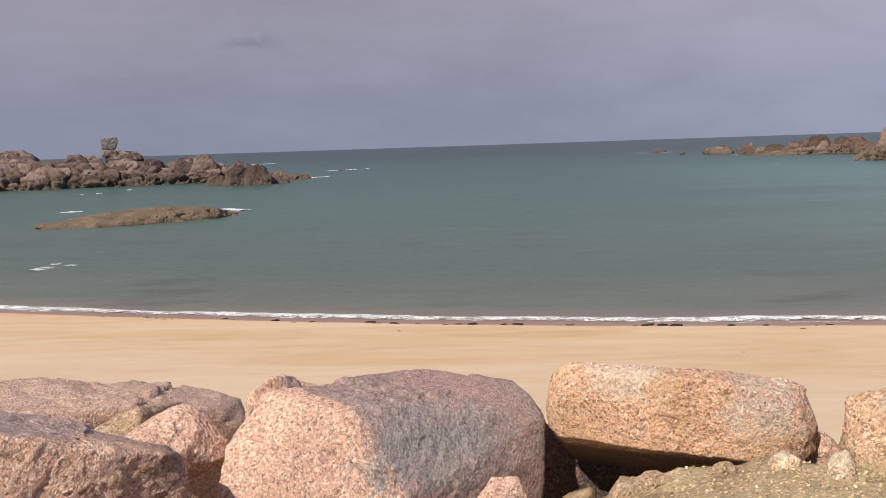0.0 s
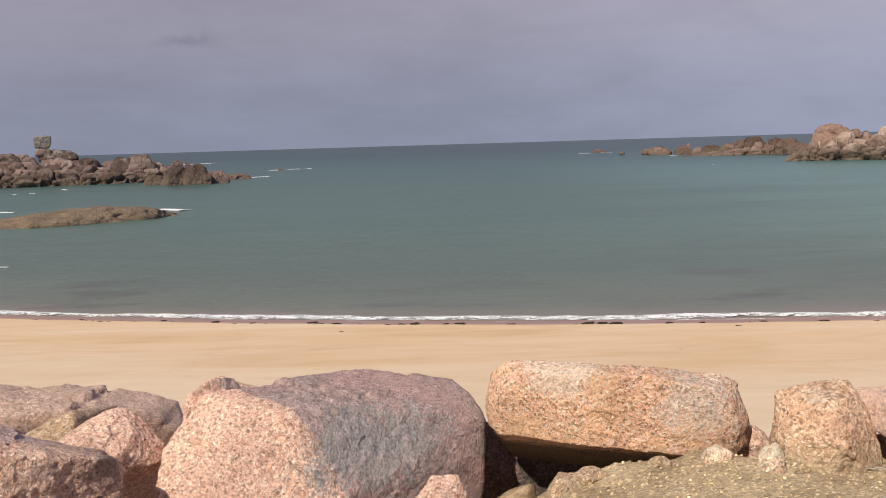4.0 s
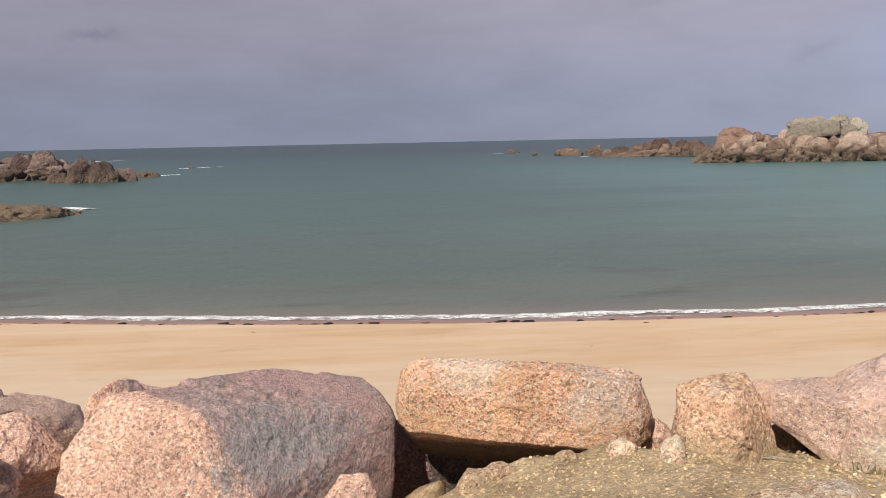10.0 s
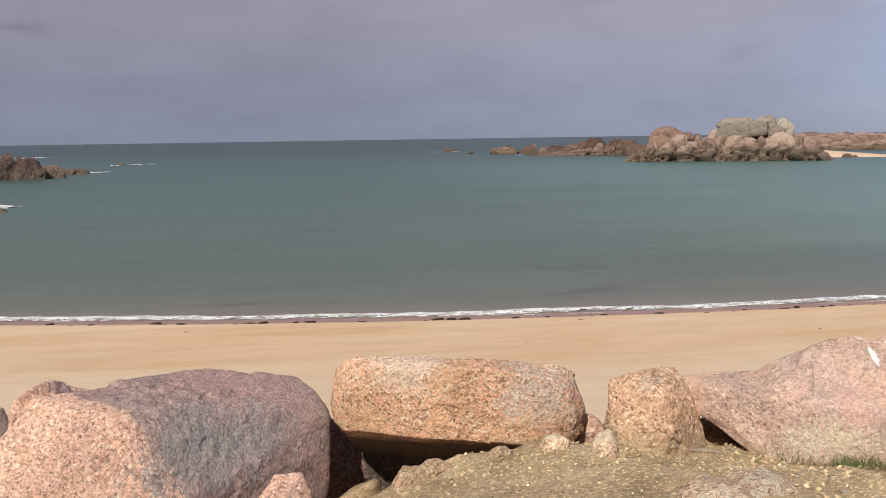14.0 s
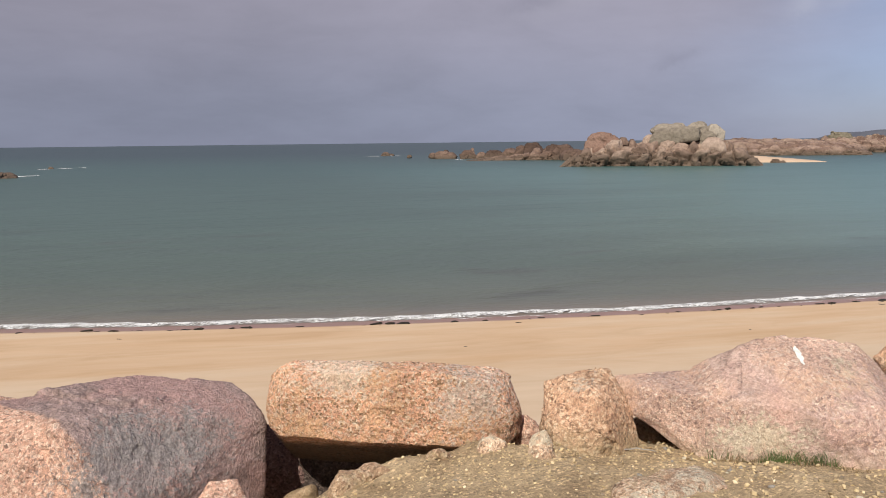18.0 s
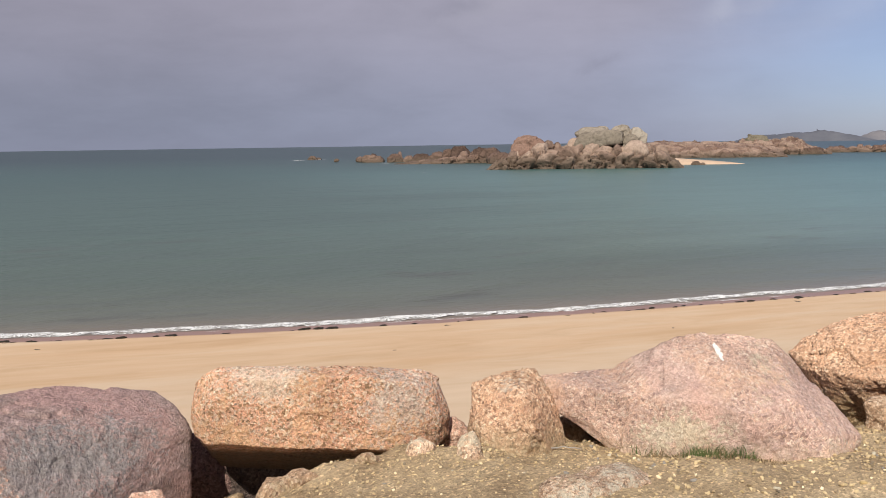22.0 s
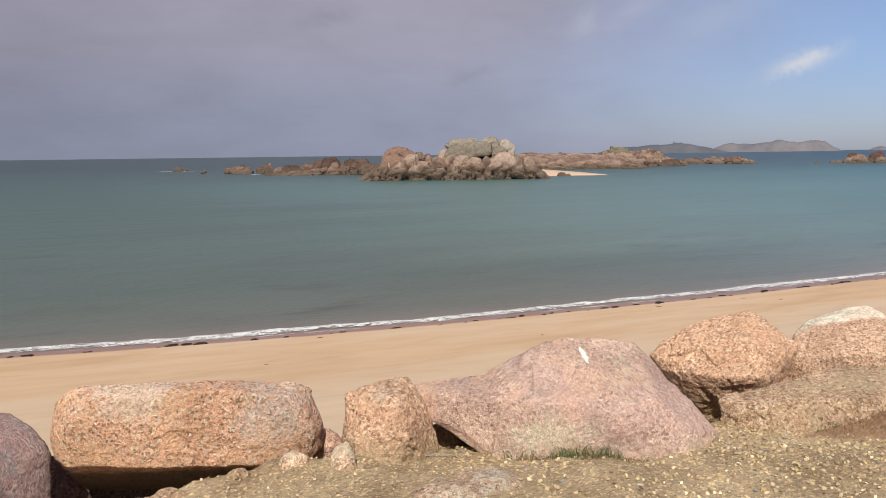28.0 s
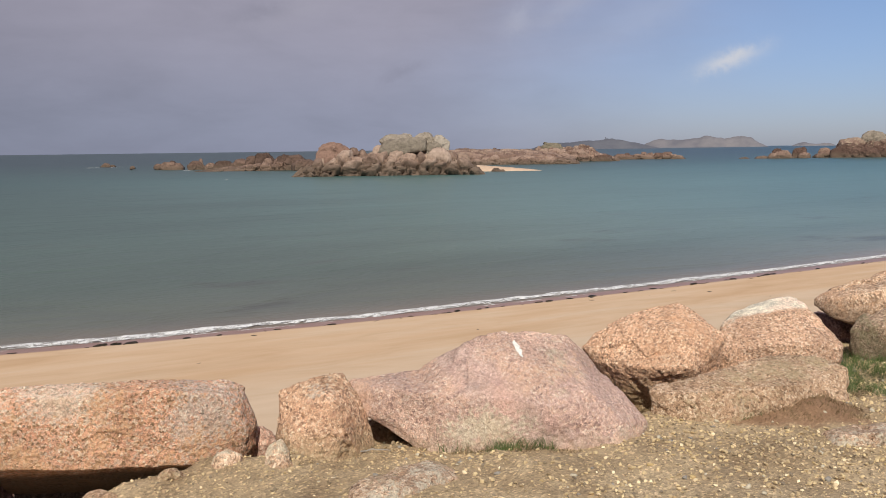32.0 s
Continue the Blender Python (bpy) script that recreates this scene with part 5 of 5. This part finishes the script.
def spit():
    V, F = [], []
    nu, nv = 60, 14
    for i in range(nu + 1):
        s = i / nu
        w = 11.0 * (1 - s) ** 0.7 + 0.5
        for j in range(nv + 1):
            f = j / nv
            V.append((-5 + 20 * s, -w * 0.12 + w * f + 3 * s, 1.75 * (1 - s) ** 0.8 * math.sin(math.pi * f) ** 0.7 + 0.03 * noise.noise(Vector((i * 0.4, j * 0.5, 1))) + (0.08 if 0 < j < nv else -0.3)))
    for i in range(nu):
        for j in range(nv):
            a = i * (nv + 1) + j
            F.append((a, a + nv + 1, a + nv + 2, a + 1))
    ob = new("sand_spit", mesh_from("sand_spit", V, F, M_SPIT))
    ob.matrix_world = place(34.9, 212, SEA)
    tagged(ob, "narrow tongue of pale sand beside the island", "sand spit", kind="structure")


spit()
outcrop("spit_rock", 36.1, 213, [(-1.0, 1.2, 0.1, 0.8, -3), (0.6, 2.2, 0.1, 0.5, -3)], M_REEF, "small dark rock at the edge of the spit", "rock")


def hill(name, az, dist, length, heights, mat, label):
    """A far island: a ridge with a given run of heights along its length."""
    V, F = [], []
    n, m = 120, 12
    for i in range(n + 1):
        s = i / n
        top = float(np.interp(s, np.linspace(0, 1, len(heights)), heights))
        for j in range(m + 1):
            f = j / m
            z = top * math.sin(math.pi * f) ** 0.75 * (1 + 0.12 * noise.fractal(Vector((s * 14, f * 5, az)), 0.8, 2.0, 4)) - 1.0
            V.append((length * (s - 0.5), (f - 0.5) * length * 0.35, z))
    for i in range(n):
        for j in range(m):
            a = i * (m + 1) + j
            F.append((a, a + m + 1, a + m + 2, a + 1))
    ob = new(name, mesh_from(name, V, F, mat))
    ob.matrix_world = place(az, dist, SEA)
    return tagged(ob, label, "far island", "islands on the horizon")


hill("far_hill", 42.0, 2300, 330, (0, 10, 16, 18, 20, 21, 24, 23, 15, 8, 0), M_HILL, "dark heath-covered island on the horizon")
beacon = new("beacon", mesh_from("beacon", *stone_shape([(-1.3, -1.3, 0), (1.3, -1.3, 0), (-1.3, 1.3, 0), (1.3, 1.3, 0), (-0.9, -0.9, 6), (0.9, -0.9, 6), (-0.9, 0.9, 6), (0.9, 0.9, 6), (0, 0, 7)], 4, 16, 0.0, 1.0), M_HILL))
beacon.matrix_world = place(42.72, 2300, SEA + 21.5)
tagged(beacon, "small stone tower on top of a far island", "tower")
hill("far_island", 48.35, 2800, 365, (0, 15, 24, 26, 24, 23, 25, 28, 32, 31, 27, 29, 33, 27, 12, 0), M_HILL2, "pale rocky island with low cliffs on the horizon")
hill("far_islet", 54.5, 3400, 150, (0, 9, 15, 9, 7, 10, 9, 0), M_HILL2, "faint rocky islet on the horizon")

# broken water round the rocks
for row in ((-13.9, 89.0, -12.4, 85.5, 2.0, 0.80), (-13.0, 83.5, -12.5, 83.0, 0.9, 0.75), (-16.6, 77.6, -15.6, 78.6, 1.0, 0.85), (-17.9, 74.5, -16.3, 77.0, 0.5, 0.6), (-16.0, 78.6, -13.8, 79.0, 0.5, 0.62), (-22.6, 97.0, -21.3, 96.0, 1.2, 0.85),
            (-24.5, 47.6, -23.2, 48.6, 1.3, 0.56), (-23.4, 49.6, -22.7, 49.9, 0.7, 0.56), (-22.6, 48.2, -21.7, 48.4, 0.7, 0.46), (-12.0, 380.0, -10.2, 400.0, 7.0, 0.85), (-8.4, 176.0, -7.1, 181.0, 2.2, 0.85), (-7.1, 229.0, -6.5, 230.0, 2.0, 0.8), (-6.0, 233.0, -5.2, 234.0, 2.4, 0.75), (-4.9, 235.0, -4.4, 236.0, 1.8, 0.65),
            (11.8, 349.0, 12.6, 352.0, 4.0, 0.72), (13.1, 356.0, 13.9, 357.0, 4.0, 0.7), (17.2, 270.0, 17.7, 268.0, 2.0, 0.75), (18.4, 265.0, 19.3, 264.0, 1.8, 0.7), (20.0, 274.0, 21.3, 268.0, 2.6, 0.95), (16.0, 300.0, 16.6, 298.0, 3.0, 0.7), (-21.5, 139.5, -21.1, 140.0, 1.2, 0.8), (-20.6, 141.0, -20.2, 141.0, 1.2, 0.8), (-18.9, 151.0, -18.5, 151.0, 1.2, 0.8), (19.6, 176.0, 19.8, 176.0, 1.2, 0.8)):
    rock_foam(*row)


# ---- small things on the beach and the bank ----
def lump(size, seed, sub=3, squash=0.5):
    r = random.Random(seed)
    pts = [(size * r.uniform(-1, 1), size * r.uniform(-0.6, 0.6), size * squash * r.uniform(0, 1)) for _ in range(14)]
    return stone_shape(pts, sub, 6, 0.25, seed * 1.1, 0.08, size)


WEED_X = (-9.7, -7.0, -5.3, -4.1, -2.3, -1.6, 0.3, 1.6, 3.5, 5.6, 5.95, 7.8, 8.7, 10.4, 12.0, 14.6, 15.9, 17.0, 18.0, 19.4, 20.7, 21.6, 23.1, 24.6, 26.6, 28.4, 30.1, 30.8, 33.9, 37.0)
weeds = [mesh_from("seaweed_clump", *lump(0.20, 31 + i, 4, 0.42), M_WEED) for i in range(5)]
rnd = random.Random(8)
for i, x in enumerate(WEED_X):
    for k in range(rnd.choice((1, 1, 2))):
        xx = x + k * rnd.uniform(0.3, 0.5)
        yy = float(shore_y(xx)) - 0.12 + rnd.uniform(-0.08, 0.12)
        s = rnd.uniform(0.4, 0.85)
        ob = new("seaweed_clump", weeds[(i + k) % 5])
        ob.matrix_world = pose(xx, yy, float(ground_z(np.array(xx), np.array(yy))[0]) - 0.01, 0, 0, rnd.uniform(-25, 25)) @ Matrix.Diagonal((s * 1.3, s, s * 0.8, 1))
        tagged(ob, "dark clump of seaweed on the tide line", "seaweed", "seaweed on the tide line")


scraps = [mesh_from("seaweed_scrap", *lump(0.10, 51 + i, 3, 0.3), M_WEED) for i in range(4)]
for i in range(90):
    xx = rnd.uniform(-12.0, 38.0)
    yy = float(shore_y(xx)) - 0.1 - abs(rnd.gauss(0, 0.16)) - (rnd.uniform(0.5, 6.0) if i % 9 == 0 else 0.0)
    k = rnd.uniform(0.25, 0.8)
    ob = new("seaweed_scrap", scraps[i % 4])
    ob.matrix_world = pose(xx, yy, float(ground_z(np.array(xx), np.array(yy))[0]) - 0.005, 0, 0, rnd.uniform(0, 360)) @ Matrix.Diagonal((k * 1.4, k, k * 0.6, 1))
    tagged(ob, "small dark scrap of seaweed on damp sand", "seaweed", "seaweed on the tide line")


def bank_z(x, y):
    z, k = ground_z(np.array(float(x)), np.array(float(y)))
    b = 0.040 * noise.fractal(Vector((x * 1.6, y * 1.6, 3.0)), 0.8, 2.0, 5) + 0.012 * noise.noise(Vector((x * 14, y * 14, 1.0)))
    return float(z) + b * float(np.clip(k, 0, 1))


def pebble(seed, sub):
    r = random.Random(seed)
    pts = [(r.uniform(-1, 1), r.uniform(-0.8, 0.8), r.uniform(-0.5, 0.5)) for _ in range(12)]
    return stone_shape(pts, sub, 60, 0.0, seed)


def scatter_gravel():
    """Small gravel of the bank, joined, and the larger pebbles singly."""
    r = random.Random(5)
    shapes = [pebble(60 + i, 1) for i in range(10)]
    V, F, n = [], [], 0
    while n < 30000:
        x, y = r.uniform(0.2, 7.5), r.uniform(2.0, 4.7)
        crest = float(np.interp(x, CREST_X, CREST_Y))
        if y > crest + 0.1 or noise.noise(Vector((x * 1.3, y * 1.3, 4.0))) + 0.24 * (x - 2.9) < r.uniform(-0.7, 0.4):
            continue
        if math.hypot(((x - 4.64) * 0.629 - (y - 3.32) * 0.777) / 0.60, ((x - 4.64) * 0.777 + (y - 3.32) * 0.629) / 0.2) < r.uniform(0.7, 1.2):
            continue
        s = 0.0035 + (0.019 if x > 2.5 else 0.013) * r.random() ** 2.8
        v, f = shapes[n % 10]
        q = np.array((Matrix.Rotation(r.uniform(0, 6.3), 3, "Z") @ Matrix.Rotation(r.uniform(-0.5, 0.5), 3, "X")))
        base = len(V)
        V.extend((v * s) @ q.T + np.array([x, y, bank_z(x, y) + s * 0.25]))
        F.extend([[i + base for i in face] for face in f])
        n += 1
    ob = new("gravel", mesh_from("gravel", V, F, M_GRAVEL, False))
    tagged(ob, "mixed pale and ochre gravel strewn over the earth bank", "gravel", kind="stuff")
    meshes = [mesh_from("pebble", *pebble(200 + i, 2), m) for i in range(6) for m in (M_PEB_A, M_PEB_B, M_PEB_C)]
    for i in range(290):
        x, y = 0.5 + 6.1 * r.random() ** 0.55, r.uniform(2.2, 4.6)
        crest = float(np.interp(x, CREST_X, CREST_Y))
        if y > crest - 0.02:
            y = crest - r.uniform(0.05, 1.4)
        s = 0.010 + (0.010 if x < 2.6 else 0.018) * r.random() ** 1.6
        ob = new("pebble", meshes[i % 18])
        ob.matrix_world = pose(x, y, bank_z(x, y) + s * 0.2, r.uniform(-20, 20), r.uniform(-20, 20), r.uniform(0, 360)) @ Matrix.Diagonal((s, s, s, 1))
        tagged(ob, "small rounded pebble lying on the earth bank", "pebble", "pebbles on the bank")


M_PEB_A = simple("cream pebble", (0.46, 0.40, 0.30), (0.62, 0.56, 0.45), 4.0, 0.7, 0.2, 0.1)
M_PEB_B = simple("ochre pebble", (0.42, 0.30, 0.14), (0.56, 0.42, 0.22), 4.0, 0.7, 0.2, 0.1)
M_PEB_C = simple("grey pebble", (0.22, 0.20, 0.18), (0.36, 0.33, 0.30), 4.0, 0.7, 0.2, 0.1)
scatter_gravel()


def grass_patch(x, y, rx, ry, count, height, mat, label, seed, turn=0.0):
    r = random.Random(seed)
    V, F = [], []
    for _ in range(count):
        a, q = r.uniform(0, 6.283), math.sqrt(r.random())
        gu, gv = rx * q * math.cos(a), ry * q * math.sin(a)
        bx, by = x + gu * math.cos(turn) - gv * math.sin(turn), y + gu * math.sin(turn) + gv * math.cos(turn)
        bz = bank_z(bx, by) - 0.01
        h, w = height * r.uniform(0.25, 1.1), r.uniform(0.0016, 0.0032)
        lx, ly = r.uniform(-1, 1) * h * 0.7, r.uniform(-1, 1) * h * 0.7
        sx, sy = w * math.cos(a * 3), w * math.sin(a * 3)
        base = len(V)
        for k in range(4):
            f = k / 3
            t = 1 - f * 0.9
            px, py, pz = bx + lx * f * f, by + ly * f * f, bz + h * (f - 0.25 * f * f)
            V.append((px - sx * t, py - sy * t, pz))
            V.append((px + sx * t, py + sy * t, pz))
        for k in range(3):
            F.append((base + 2 * k, base + 2 * k + 1, base + 2 * k + 3, base + 2 * k + 2))
    ob = new("grass_patch", mesh_from("grass_patch", V, F, mat))
    return tagged(ob, label, "grass", kind="stuff")


grass_patch(2.97, 3.92, 0.36, 0.085, 1000, 0.11, M_GRASS, "tuft of green grass at the foot of a boulder", 1, -0.76)
grass_patch(3.63, 3.69, 0.20, 0.05, 600, 0.06, M_GRASS, "small tuft of green grass beside a boulder", 2)
grass_patch(6.15, 3.86, 0.85, 0.40, 5200, 0.11, M_GRASS, "patch of green grass on the bank", 3)
grass_patch(5.60, 3.42, 0.42, 0.22, 1800, 0.07, M_GRASS, "green grass creeping over the soil", 8, -0.6)
grass_patch(4.45, 3.45, 0.22, 0.06, 300, 0.05, M_GRASS, "few green blades on the soil edge", 9, -0.5)
grass_patch(5.00, 3.40, 0.62, 0.18, 1500, 0.05, M_STRAW, "dry brown grass on the bank", 4)
grass_patch(2.15, 4.30, 0.35, 0.08, 350, 0.035, M_STRAW, "sparse dry grass at the foot of a stone", 5)


def twig():
    """A thin bent stick: a tapering five-sided tube."""
    V, F = [], []
    for i in range(9):
        s = i / 8
        x, y = 2.32 + 0.18 * s, 4.30 - 0.12 * s + 0.012 * math.sin(s * 7)
        z = bank_z(x, y) + 0.008 + 0.012 * math.sin(s * 3)
        for k in range(5):
            a, q = k * 2 * math.pi / 5, 0.0055 * (1 - 0.6 * s)
            V.append((x + q * 0.4 * math.cos(a), y + q * math.cos(a), z + q * math.sin(a)))
    for i in range(8):
        for k in range(5):
            F.append((i * 5 + k, i * 5 + (k + 1) % 5, i * 5 + 5 + (k + 1) % 5, i * 5 + 5 + k))
    F += [tuple(range(4, -1, -1)), tuple(range(40, 45))]
    tagged(new("twig", mesh_from("twig", V, F, M_PEB_C)), "thin grey dry twig lying on the earth", "twig")


twig()
M_DUST = granite("pale dusty granite", DUSTY, lichens=((PALE, 5.0, 0.46, 0.58, 0.6), ((0.44, 0.36, 0.24), 4.0, 0.50, 0.60, 0.6)), offset=3.3, bump=0.8)

grass_patch(3.02, 3.84, 0.42, 0.09, 500, 0.06, M_STRAW, "sparse dry grass among green blades", 6, -0.76)
grass_patch(4.66, 3.33, 0.50, 0.14, 1600, 0.05, M_STRAW, "dry brown grass on a heap of soil", 7, -0.89)

# flat stones sunk in the earth
for i, (x, y, w, d, h, turn, mat) in enumerate(((2.27, 3.66, 0.30, 0.17, 0.05, 10, M_DUST), (4.72, 2.80, 0.30, 0.15, 0.05, -30, M_DUST), (0.98, 4.50, 0.17, 0.07, 0.07, 15, M_F), (0.66, 4.30, 0.22, 0.08, 0.05, 20, M_F), (1.42, 4.50, 0.07, 0.05, 0.04, -10, M_F))):
    pts = [(sx * w * k, sy * d * k, z) for sx in (-1, 1) for sy in (-1, 1) for z, k in ((-0.08, 1.0), (h, 0.7))] + [(0, 0, h * 1.15), (w * 1.1, 0, 0), (-w * 1.1, 0, 0)]
    ob = new("stone", mesh_from("stone", *stone_shape(pts, 5, 40, 0.05, 4.0 + i, 0.012, 1.0, 14, 0.3, 0.04), mat))
    ob.matrix_world = pose(x, y, bank_z(x, y), 0, 0, turn)
    tagged(ob, "flat granite stone sunk in the earth bank", "stone", "loose stones on the bank")
